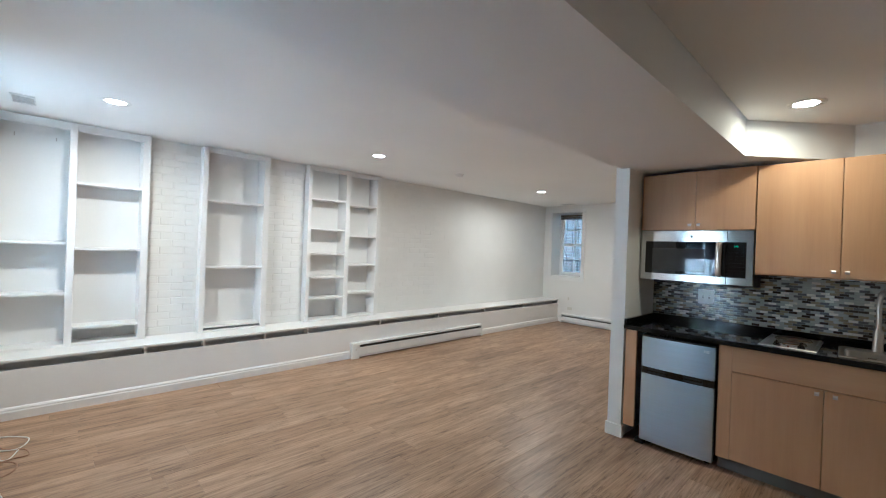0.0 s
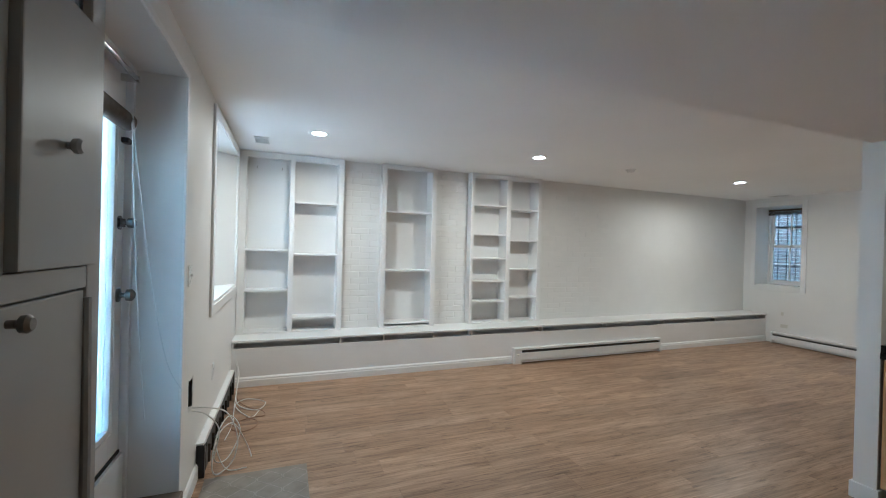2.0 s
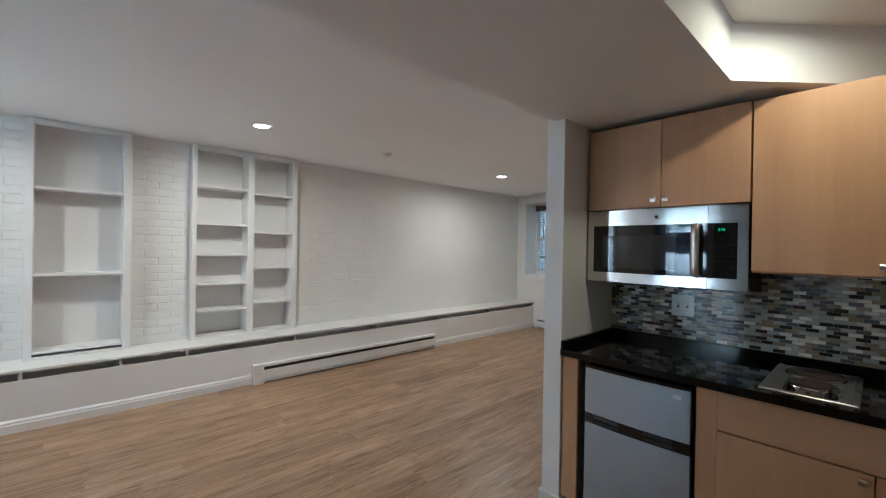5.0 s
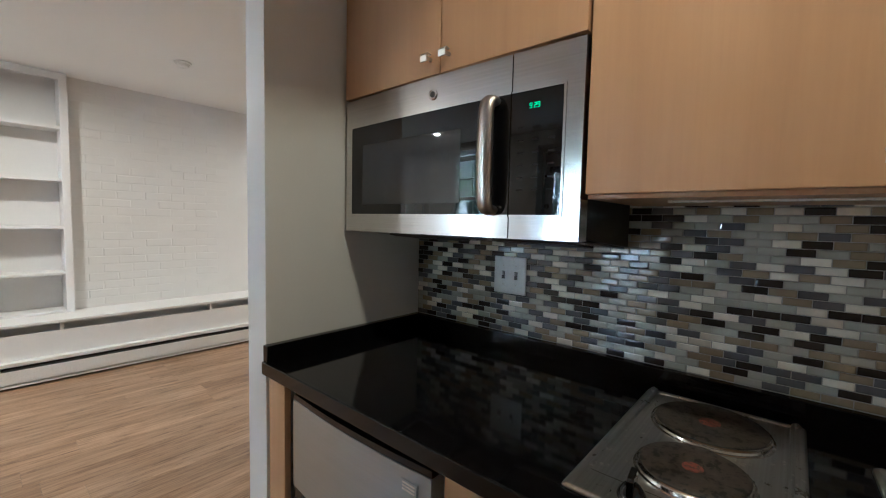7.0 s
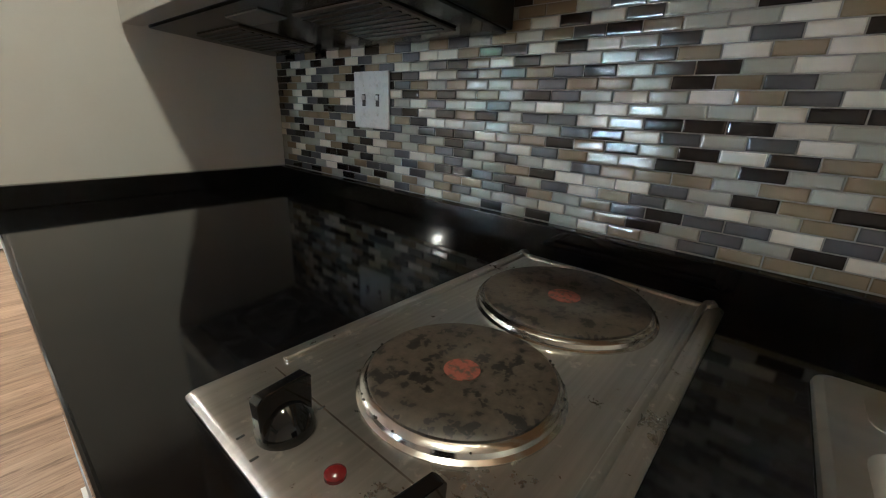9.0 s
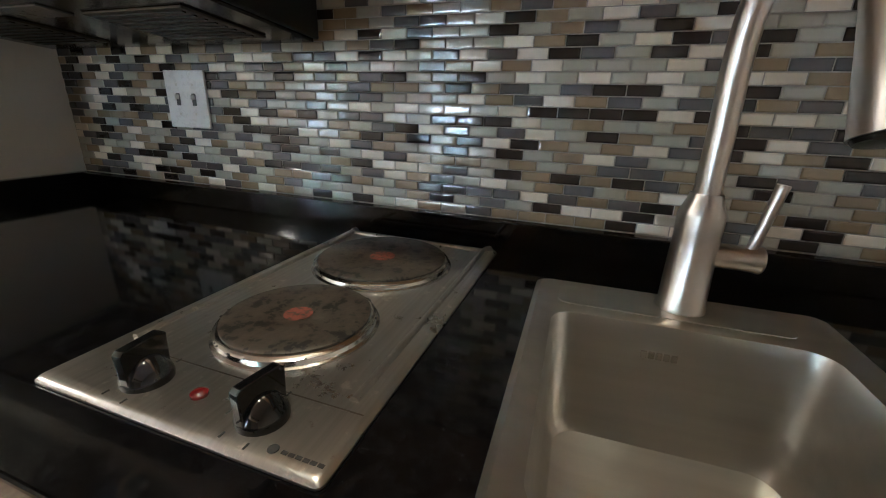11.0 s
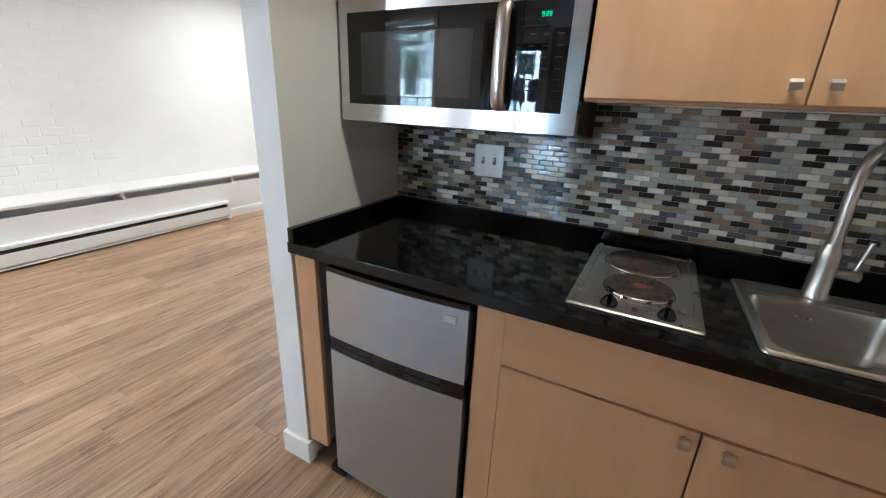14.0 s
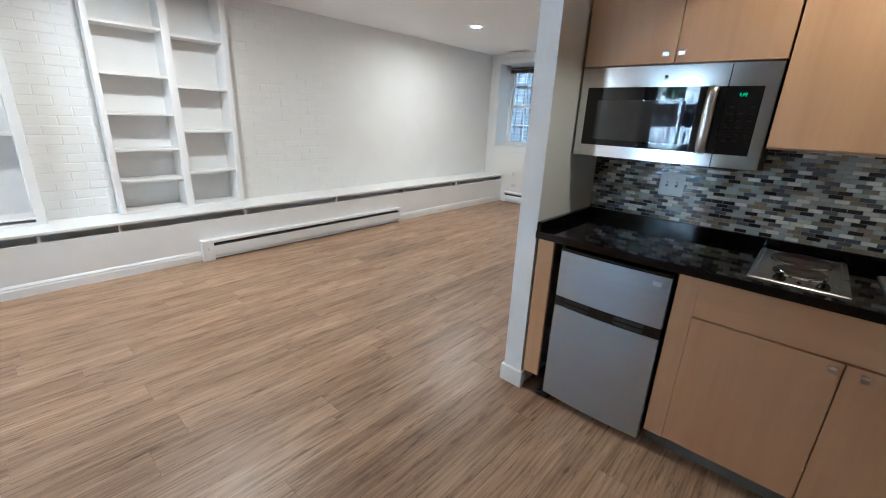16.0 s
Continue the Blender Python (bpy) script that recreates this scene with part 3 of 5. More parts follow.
def tall_cupboard():
    """Painted cupboard beside the door: face frame, an upper and a lower door."""
    y1 = 0.03
    y0, x = -1.0, XW + 0.006
    c = thing("tall_cupboard", (x, (y0 + y1) / 2, 0), "grey-white painted tall built-in cupboard with two doors", "cupboard")
    w = 0.075
    for a, b in (((x, y1 - w, 0), (x + 0.022, y1, HL - 0.002)), ((x, y0, 0), (x + 0.022, y0 + w, HL - 0.002))):
        part("stile", boxes((a, b)), GREY_PAINT, c, cuts=0.004)
    for z in (0.0, 1.333, 2.06):
        part("rail", boxes(((x, y0 + w, z), (x + 0.021, y1 - w, z + (0.09 if z == 0 else 0.053 if z < 2 else 0.088)))), GREY_PAINT, c, cuts=0.003)
    up = part("door", boxes(((x + 0.012, -0.358, 1.39), (x + 0.038, y1 - w - 0.004, 1.97))), GREY_PAINT, c, cuts=0.004)
    for nm, a, b in (("stile", -0.42, -0.362), ):
        part(nm, boxes(((x, a, 1.386), (x + 0.0205, b, 2.059))), GREY_PAINT, c, cuts=0.003)
    part("side_door", boxes(((x + 0.012, y0 + w - 0.012, 1.39), (x + 0.038, -0.424, 1.97))), GREY_PAINT, c, cuts=0.004)
    lo = part("door", boxes(((x + 0.003, y0 + w + 0.004, 0.095), (x + 0.024, y1 - w - 0.02, 1.329))), GREY_PAINT, c, cuts=0.004)
    turn = Euler((0, radians(90), 0)).to_matrix()
    for d, z in ((up, 1.652), (lo, 1.30)):
        part("knob", lathe([(0.008, 0), (0.008, 0.014), (0.016, 0.02), (0.017, 0.03), (0.011, 0.036)], (x + 0.03, y1 - (0.225 if z > 1.5 else 0.40), z), turn, 20), GREY_PAINT if z > 1.5 else AGED, d, "small round knob", True)
    part("foam_strip", tube([(x + 0.026, y1 - w - 0.012, 1.31), (x + 0.03, y1 - w - 0.008, 0.8), (x + 0.027, y1 - w - 0.014, 0.3)], 0.011, 8, 5), GREY_PAINT, c, smooth=True)


tall_cupboard()


# ---------------------------------------------------------------- bookcases and bench
YF, YB = 3.49, 3.72
TOPZ, BENCHZ = 2.435, 0.470


def bookcase(label, stiles, bays, header):
    """stiles: (x0, x1) of the uprights; bays: shelf heights in each bay between them."""
    x0, x1 = stiles[0][0], stiles[-1][1]
    c = thing("bookcase", ((x0 + x1) / 2, YF, BENCHZ), label, "bookcase", "built-in bookcases")
    for a, b in stiles:
        part("upright", boxes(((a, YF, BENCHZ + 0.001), (b, YB, TOPZ))), SHELF, c, cuts=0.003)
    part("back_panel", boxes(((stiles[0][1], YB - 0.012, BENCHZ + 0.002), (stiles[-1][0], YB - 0.002, TOPZ - 0.002))), SHELF, c)
    for (l, r), shelves in zip(zip(stiles, stiles[1:]), bays):
        a, b = l[1], r[0]
        part("header", boxes(((a, YF + 0.002, header), (b, YF + 0.022, TOPZ - 0.001))), SHELF, c, cuts=0.002)
        part("base_board", boxes(((a, YF + 0.003, BENCHZ + 0.001), (b, YB - 0.013, BENCHZ + 0.022))), SHELF, c, cuts=0.002)
        for z in shelves:
            part("shelf", boxes(((a + 0.001, YF + 0.008, z - 0.022), (b - 0.001, YB - 0.013, z))), SHELF, c, cuts=0.002)
    return c


A = bookcase("white painted built-in bookcase beside the street window, empty", ((XW + 0.004, -3.678), (-3.243, -3.191), (-2.721, -2.662)), ((1.389, 0.949), (1.928, 1.345, 0.638)), 2.368)
bookcase("white painted single-bay built-in bookcase between brick piers, empty", ((-2.212, -2.160), (-1.585, -1.524)), ((1.887, 1.172, 0.536),), 2.385)
bookcase("white painted narrow two-bay built-in bookcase, empty", ((-1.046, -1.004), (-0.521, -0.456), (-0.028, 0.025)), ((2.035, 1.654, 1.338, 1.035, 0.766), (2.007, 1.583, 1.194, 0.813)), 2.378)
for dx in (-3.59, -3.33):
    part("shelf_clip", boxes(((dx - 0.004, YB - 0.025, 2.285), (dx + 0.004, YB - 0.012, 2.315))), NICKEL, A)

DIV = (-2.69, -2.208, -1.61, -1.119, -0.09, 0.99, 2.08, 3.20)


def bench():
    b = thing("wall_bench", ((XW + XE) / 2, 3.22, 0), "long white painted bench with slots under its top", "bench")
    y0 = 3.225
    part("front_panel", boxes(((XW + 0.002, y0, 0.0), (XE - 0.002, y0 + 0.02, 0.385))), SHELF, b)
    part("seat_top", boxes(((XW + 0.002, y0 - 0.016, 0.447), (XE - 0.002, YN + 0.004, BENCHZ))), SHELF, b, cuts=0.004)
    part("slot_back", boxes(((XW + 0.003, y0 + 0.145, 0.3), (XE - 0.003, y0 + 0.155, 0.4465))), SHELF, b)
    for x in (XW + 0.012, *DIV, XE - 0.014):
        part("divider", boxes(((x - 0.01, y0 + 0.001, 0.3851), (x + 0.01, y0 + 0.0845, 0.4469))), SHELF, b, cuts=0.001)
    base = tagged(part("baseboard", prism([(y0, 0), (y0 - 0.016, 0), (y0 - 0.016, 0.062), (y0 - 0.012, 0.07), (y0 - 0.012, 0.082), (y0 - 0.005, 0.094), (y0, 0.098)], XW + 0.003, -0.552, 0), TRIM), "white moulded skirting along the bench", "baseboard", kind="structure")
    tagged(part("baseboard", prism([(y0, 0), (y0 - 0.016, 0), (y0 - 0.016, 0.062), (y0 - 0.012, 0.07), (y0 - 0.012, 0.082), (y0 - 0.005, 0.094), (y0, 0.098)], 1.955, XE - 0.003, 0), TRIM), "white moulded skirting along the bench", "baseboard", kind="structure")


bench()


# ---------------------------------------------------------------- heaters
def heater(name, a, b, axis, out, height, label, open_front=False):
    """Electric baseboard heater from a to b along an axis (0: x, 1: y); out: (wall, front) on the other axis."""
    w, f = out
    s = 1 if f > w else -1

    def bx(u0, v0, z0, u1, v1, z1):
        return ((u0, v0, z0), (u1, v1, z1)) if axis == 0 else ((v0, u0, z0), (v1, u1, z1))

    at = ((a + b) / 2, f, 0) if axis == 0 else (f, (a + b) / 2, 0)
    h = thing(name, at, label, "heater")
    z0 = 0.018
    part("back_plate", boxes(bx(a, w, z0, b, w + s * 0.006, height)), PLATE, h)
    part("top_cover", boxes(bx(a, w + s * 0.006, height - 0.012, b, f - s * (0.018 if open_front else 0.004), height)), SHELF, h, cuts=0.002)
    part("core", boxes(bx(a + 0.12, w + s * 0.012, 0.05, b - 0.02, f - s * 0.02, height - 0.045)), DUSTY, h)
    if not open_front:
        part("front_panel", boxes(bx(a + 0.002, f - s * 0.006, 0.045, b - 0.002, f, height - 0.058)), PLATE, h, cuts=0.002)
        part("lip", boxes(bx(a + 0.002, f - s * 0.008, height - 0.026, b - 0.002, f, height - 0.001)), PLATE, h, cuts=0.002)
        part("foot_rail", boxes(bx(a + 0.002, f - s * 0.016, z0, b - 0.002, f - s * 0.004, 0.033)), PLATE, h, cuts=0.001)
    else:
        part("lip", boxes(bx(a + 0.002, f - s * 0.024, height - 0.030, b - 0.002, f - s * 0.017, height - 0.003)), SHELF, h, cuts=0.002)
        rng = random.Random(9)
        for k in range(9):
            u = a + 0.16 + k * (b - a - 0.3) / 8
            part("bracket", boxes(bx(u, w + s * 0.013, 0.02, u + 0.012, f - s * 0.004, height - rng.uniform(0.06, 0.10))), DARKMETAL if k % 3 else DUSTY, h)
        part("wire_box", boxes(bx(a + 0.032, w + s * 0.007, 0.03, a + 0.11, f - s * 0.01, height - 0.07)), DUSTY, h, cuts=0.003)
    for u0, u1 in ((a, a + 0.10), (b - 0.025, b)):
        if open_front:
            u1 = u0 + 0.03
        part("end_cap", boxes(bx(u0 - 0.002, w + s * 0.001, 0.0, u1, f - s * 0.012 if open_front else f + s * 0.003, height - 0.014 if open_front else height + 0.002)), PLATE if not open_front else DARKMETAL, h, cuts=0.004)
    return h


bench_heater = heater("baseboard_heater", -0.545, 1.95, 0, (3.224, 3.155), 0.20, "long white electric baseboard heater on the bench front")
tur = Euler((radians(90), 0, 0)).to_matrix()
part("dial", lathe([(0.012, 0), (0.012, 0.006), (0.009, 0.009)], (-0.495, 3.152, 0.12), tur, 16), IVORY, bench_heater, smooth=True)
heater("baseboard_heater", 0.9, 3.12, 1, (XE, XE - 0.062), 0.185, "white electric baseboard heater on the end wall")
setting("baseboard", prism([(XW + 0.001, 0), (XW + 0.016, 0), (XW + 0.016, 0.075), (XW + 0.009, 0.092), (XW + 0.001, 0.10)], 1.16, 1.538, 1), TRIM, "white skirting beside the door reveal", "baseboard")
heater("baseboard_heater", 1.545, 3.10, 1, (XW, XW + 0.06), 0.215, "white baseboard heater with its front cover missing", True)


# ---------------------------------------------------------------- ceiling fittings
def ceiling_lamp(x, y, z, watts, colour):
    c = thing("ceiling_light", (x, y, z), "white round recessed ceiling light, switched on", "ceiling light", "recessed ceiling lights")
    part("trim_ring", lathe([(0.062, -0.001), (0.062, -0.004), (0.088, -0.004), (0.094, -0.001)], (x, y, z), None, 40), PLATE, c, smooth=True)
    part("lens", lathe([(0.060, -0.001), (0.060, -0.004), (0.03, -0.007), (0.005, -0.008)], (x, y, z), None, 32), LENS, c, smooth=True)
    area_lamp("lamp_light", pose(x, y, z - 0.012), 0.11, 0.11, watts, colour, "DISK", 172)


for p in ((-3.015, 2.51, HC), (-0.762, 2.413, HC), (2.48, 2.44, HC)):
    ceiling_lamp(*p, LAMPW, LAMPCOL)
ceiling_lamp(-0.11, -1.055, HT, LAMPK, LAMPKCOL)


def smoke_detector(x, y):
    s = thing("smoke_detector", (x, y, HC), "small white round smoke detector on the ceiling", "smoke detector")
    part("base", lathe([(0.058, 0), (0.058, -0.008), (0.05, -0.012)], (x, y, HC), None, 32), PLATE, s, smooth=True)
    part("cap", lathe([(0.044, -0.012), (0.04, -0.03), (0.03, -0.036)], (x, y, HC), None, 32), PLATE, s, smooth=True)


smoke_detector(0.55, 2.45)


def ceiling_vent(x, y, sx, sy, label):
    v = thing("ceiling_vent", (x, y, HC), label, "vent")
    part("backing", boxes(((x - sx / 2 + 0.012, y - sy / 2 + 0.012, HC - 0.003), (x + sx / 2 - 0.012, y + sy / 2 - 0.012, HC - 0.001))), SLOT, v)
    for a, b in (((-1, -1), (1, -0.8)), ((-1, 0.8), (1, 1)), ((-1, -0.8), (-0.88, 0.8)), ((0.88, -0.8), (1, 0.8))):
        part("frame", boxes(((x + a[0] * sx / 2, y + a[1] * sy / 2, HC - 0.010), (x + b[0] * sx / 2, y + b[1] * sy / 2, HC - 0.001))), PLATE, v, cuts=0.002)
    n = 7
    for k in range(n):
        yy = y - sy * 0.36 + sy * 0.72 * k / (n - 1)
        part("slat", boxes(((x - sx * 0.44, yy - 0.0035, HC - 0.009), (x + sx * 0.44, yy + 0.0035, HC - 0.004))), PLATE, v)


ceiling_vent(-3.51, 2.99, 0.13, 0.26, "white slatted ceiling vent near the street window")
ceiling_vent(4.25, 2.95, 0.14, 0.30, "white slatted ceiling vent near the end window")


# ---------------------------------------------------------------- kitchenette
XC, CZ = -0.0135, 0.904      # counter's front edge and top
YEND = -2.02


def counter():
    x1 = XK - 0.004
    c = thing("countertop", (0.28, YEND / 2, CZ - 0.04), "polished black granite countertop with a low upstand", "countertop")
    hx0, hx1, hy0, hy1 = 0.065, 0.51, -1.12, -0.87      # cut-out of the hob
    sx0, sx1, sy0, sy1 = 0.062, 0.43, -1.533, -1.222    # cut-out of the sink
    z0 = CZ - 0.034
    bm = boxes(((XC, YEND, z0), (sx0, -0.003, CZ)), ((hx1, YEND, z0), (x1, -0.003, CZ)),
               ((sx0, hy1, z0), (hx1, -0.003, CZ)), ((sx0, sy1, z0), (hx1, hy0, CZ)), ((sx0, YEND, z0), (hx1, sy0, CZ)),
               ((sx1, sy0, z0), (hx1, sy1, CZ)))
    bmesh.ops.remove_doubles(bm, verts=bm.verts[:], dist=1e-5)
    part("slab", bm, GRANITE, c)
    part("front_edge", boxes(((XC - 0.0008, YEND, z0 - 0.0006), (XC + 0.004, -0.0032, CZ + 0.0005))), GRANITE, c, cuts=0.0035)
    part("upstand", boxes(((x1 - 0.022, YEND, CZ + 0.0006), (x1, -0.026, 0.950))), GRANITE, c, cuts=0.002)
    part("upstand", boxes(((XC + 0.004, -0.0255, CZ + 0.0006), (x1, -0.003, 0.950))), GRANITE, c, cuts=0.002)


counter()


def cabinet_knob(parent, x, y, z):
    """Square bent-tab pull on a short stem."""
    k = part("knob", prism([(x - 0.028, z - 0.008), (x - 0.030, z + 0.006), (x - 0.024, z + 0.013), (x - 0.012, z + 0.012), (x - 0.012, z + 0.009), (x - 0.022, z + 0.009), (x - 0.026, z + 0.004), (x - 0.024, z - 0.008)], y - 0.011, y + 0.011, 1), NICKEL, parent, "brushed nickel square knob")
    part("stem", tube([(x, y, z + 0.003), (x - 0.026, y, z + 0.003)], 0.005, 10, 1), NICKEL, k, smooth=True)
    return k


TOE = surface("grey_vinyl_base", (0.16, 0.155, 0.15), 0.5, 0, 0.1, 6, 60, 0.1)


def base_cabinet():
    x = 0.021
    c = thing("base_cabinet", (0.3, -1.33, 0), "maple base cabinet under the sink, doors closed", "cabinet")
    y0, y1 = YEND + 0.01, -0.640
    part("body", boxes(((x + 0.02, y0, 0.10), (XK - 0.03, y1, CZ - 0.30))), MAPLE_Z, c)
    part("side_panel", boxes(((x + 0.0205, y1 - 0.018, 0.10), (XK - 0.03, y1 + 0.0005, CZ - 0.04))), MAPLE_Z, c)
    part("stile", boxes(((x, y1 - 0.076, 0.10), (x + 0.019, y1, 0.868))), MAPLE_Z, c, cuts=0.0015)
    part("drawer_front", boxes(((x + 0.0, -1.62, 0.700), (x + 0.019, y1 - 0.0765, 0.868))), MAPLE_Y, c, "long maple false drawer front", cuts=0.002)
    part("filler", boxes(((x + 0.006, y0, 0.10), (x + 0.0195, -1.66, 0.868))), MAPLE_Z, c)
    part("toe_board", boxes(((x + 0.075, y0, 0.0), (x + 0.09, y1, 0.10))), TOE, c, "grey vinyl toe board")
    for a, b, ky in ((-1.170, -0.7175, -1.142), (-1.62, -1.1745, -1.222)):
        d = part("door", boxes(((x, a, 0.103), (x + 0.019, b, 0.6925))), MAPLE_Z, c, cuts=0.002)
        cabinet_knob(d, x, ky, 0.668)
    # darkened strip painted as the shade in the gap above the doors
    part("shadow_gap", boxes(((x + 0.012, -1.62, 0.693), (x + 0.0185, y1 - 0.077, 0.6995))), MAPLE_SHADE, c)


base_cabinet()
tagged(part("filler_panel", boxes(((0.002, -0.098, 0.115), (0.021, -0.014, 0.869))), MAPLE_Z, cuts=0.002), "narrow maple filler panel between wall and refrigerator", "panel")


def refrigerator():
    y0, y1, x = -0.624, -0.142, 0.0
    f = thing("refrigerator", (0.25, (y0 + y1) / 2, 0), "small two-door refrigerator with silver doors and black body", "refrigerator")
    part("body", boxes(((x + 0.055, y0 + 0.006, 0.03), (0.50, y1 - 0.006, 0.845))), BLACK, f, cuts=0.006)
    for z0, z1 in ((0.045, 0.555), (0.607, 0.835)):
        # doors bow a little outwards
        out = []
        n = 10
        for k in range(n + 1):
            s = k / n
            out.append((x - 0.012 * (1 - (2 * s - 1) ** 2) + 0.003, y0 + (y1 - y0) * s))
        d = part("door", prism([*out, (x + 0.045, y1), (x + 0.045, y0)], z0, z1), FRIDGE, f, smooth=True)
        zz = z1 if z0 < 0.3 else z0
        lip = zz if z0 < 0.3 else zz - 0.026
        part("handle_rail", prism([(p[0] + 0.004, p[1]) for p in out] + [(x + 0.045, y1), (x + 0.045, y0)], lip, lip + 0.026), BLACK, d, "black grip rail", smooth=True)
        for k, (a, b) in enumerate(((0.10, 0.36), (0.60, 0.86))):
            edge = [(x + 0.0055 - 0.012 * (1 - (1 - 2 * (a + (b - a) * q / 6)) ** 2), y1 - (y1 - y0) * (a + (b - a) * q / 6)) for q in range(7)]
            part("grip", prism([*edge, (x + 0.03, edge[-1][1]), (x + 0.03, edge[0][1])], lip + 0.004, lip + 0.021), SLOT, d)
        part("gasket", boxes(((x + 0.045, y0 + 0.008, z0 + 0.006), (x + 0.0552, y1 - 0.008, z1 - 0.006))), SLOT, d)
    part("top_trim", prism([(p[0] + 0.002, p[1]) for p in out] + [(x + 0.10, y1), (x + 0.10, y0)], 0.8352, 0.85), BLACK, f, smooth=True)
    # plain badge shape
    b = part("badge", boxes(((x - 0.0045, -0.594, 0.789), (x + 0.001, -0.553, 0.812))), FRIDGE, f, "small silver badge")
    for k in range(3):
        part("badge_bar", boxes(((x - 0.0052, -0.590, 0.792 + 0.0065 * k), (x - 0.0044, -0.557, 0.7955 + 0.0065 * k))), PLATE, b)
    for y in (y0 + 0.05, y1 - 0.04):
        part("foot", lathe([(0.02, 0), (0.02, 0.012), (0.012, 0.014), (0.012, 0.031)], (x + 0.10, y, 0), None, 16), BLACK, f, smooth=True)
    part("hinge_cover", boxes(((x + 0.002, y1 - 0.03, 0.005), (x + 0.06, y1 + 0.035, 0.035))), BLACK, f, cuts=0.005)


refrigerator()


def microwave():
    x, y0, y1, z0, z1 = 0.25, -0.772, -0.014, 1.266, 1.660
    m = thing("microwave", (0.42, (y0 + y1) / 2, z0), "stainless over-the-range microwave with a black glass door", "microwave")
    fall = 0.026 / (XK - 0.012 - x - 0.042)

    def sloped(bm):
        for v in bm.verts:
            v.co.z -= max(0, v.co.x - x - 0.042) * fall
        return bm

    part("body", prism([(x + 0.042, z0 + 0.004), (XK - 0.012, z0 + 0.004 - 0.026), (XK - 0.012, z1), (x + 0.042, z1)], y0 + 0.005, y1 - 0.005, 1), DARKMETAL, m, cuts=0.003)
    ys = -0.615                      # split between door and control side
    n = 14
    bow = [(x - 0.010 * (1 - (2 * k / n - 1) ** 2) + 0.004, y0 + (y1 - y0) * k / n) for k in range(n + 1)]

    def bow_x(y):
        s = (y - y0) / (y1 - y0)
        return x - 0.010 * (1 - (2 * s - 1) ** 2) + 0.004

    def slab(ya, yb, za, zb, proud, back=0.042, steps=10):
        line = [(bow_x(ya + (yb - ya) * k / steps) - proud, ya + (yb - ya) * k / steps) for k in range(steps + 1)]
        return prism([*line, (x + back, yb), (x + back, ya)], za, zb)

    door = part("door", slab(ys + 0.0015, y1, z0, z1, 0), STEEL, m, "stainless door", True)
    ctrl = part("control_side", slab(y0, ys - 0.0015, z0, z1, 0, steps=5), STEEL, m, "stainless control side", True)
    wz0, wz1 = z0 + 0.052, z1 - 0.084
    part("door_glass", slab(ys + 0.0016, y1 - 0.036, wz0, wz1, 0.0022, 0.01), BLACKGLASS, door, "black glass", True)
    part("window", slab(ys + 0.135, y1 - 0.090, wz0 + 0.028, wz1 - 0.055, 0.003, 0.008), SMOKED, door, "smoked see-through window", True)
    part("control_glass", slab(y0 + 0.040, ys - 0.0016, wz0, wz1, 0.0022, 0.01, 5), BLACKGLASS, ctrl, "black glass", True)
    for a, b in ((wz0 - 0.004, wz0), (wz1, wz1 + 0.004)):
        part("glass_trim", slab(y0 + 0.036, ys - 0.0016, a, b, 0.003, 0.012, 4), CHROME, ctrl)
    for a, b in ((wz0 - 0.004, wz0), (wz1, wz1 + 0.004)):
        part("glass_trim", slab(ys + 0.0016, y1 - 0.032, a, b, 0.003, 0.012, 8), CHROME, door)
    part("glass_trim", slab(y1 - 0.0358, y1 - 0.032, wz0, wz1, 0.003, 0.012, 2), CHROME, door)
    part("glass_trim", slab(y0 + 0.035, y0 + 0.0398, wz0 - 0.004, wz1 + 0.004, 0.003, 0.012, 2), CHROME, ctrl)
    # bar handle
    hy = ys + 0.043
    hx = bow_x(hy)
    bar = tube([(hx, hy, wz0 + 0.010), (hx - 0.030, hy, wz0 + 0.022), (hx - 0.036, hy, (wz0 + wz1) / 2), (hx - 0.030, hy, wz1 - 0.022), (hx, hy, wz1 - 0.010)], [0.011, 0.0125, 0.013, 0.0125, 0.011], 16, 6)
    for v in bar.verts:
        v.co.y = hy + (v.co.y - hy) * 1.5
    part("handle", bar, NICKEL, door, "curved steel bar handle", True)
    # clock digits: 9:29 drawn as bars
    cx = bow_x(-0.675) - 0.0034
    for k, segs in enumerate(("abcdfg", "abged", "abcdfg")):
        yy, zz, w, h = -0.659 - k * 0.0080 - (0.002 if k else 0), wz1 - 0.036, 0.0046, 0.0048
        pos = dict(a=((0, 2 * h), (w, 2 * h)), g=((0, h), (w, h)), d=((0, 0), (w, 0)), f=((0, h), (0, 2 * h)), b=((w, h), (w, 2 * h)), e=((0, 0), (0, h)), c=((w, 0), (w, h)))
        bm = bmesh.new()
        for s in segs:
            (u0, v0), (u1, v1) = pos[s]
            block(bm, (cx, yy - u0 + 0.0007, zz + v0 - 0.0007), (cx + 0.0008, yy - u1 - 0.0007, zz + v1 + 0.0007))
        part("clock_digit", bm, LED, ctrl, "green glowing digit")
    for r in range(6):
        for q in range(3):
            yy, zz = -0.640 - q * 0.035, wz1 - 0.075 - r * 0.026
            part("key_mark", boxes(((bow_x(yy) - 0.0030, yy - 0.007, zz - 0.0016), (bow_x(yy) - 0.0021, yy + 0.007, zz + 0.0016))), KEYMARK, ctrl)
    disc = part("badge", lathe([(0.0135, 0), (0.0135, 0.002), (0.0115, 0.003), (0.0105, 0.0022)], (bow_x(-0.387), -0.387, z1 - 0.044), Euler((0, radians(-90), 0)).to_matrix(), 28), CHROME, door, "round plain badge", True)
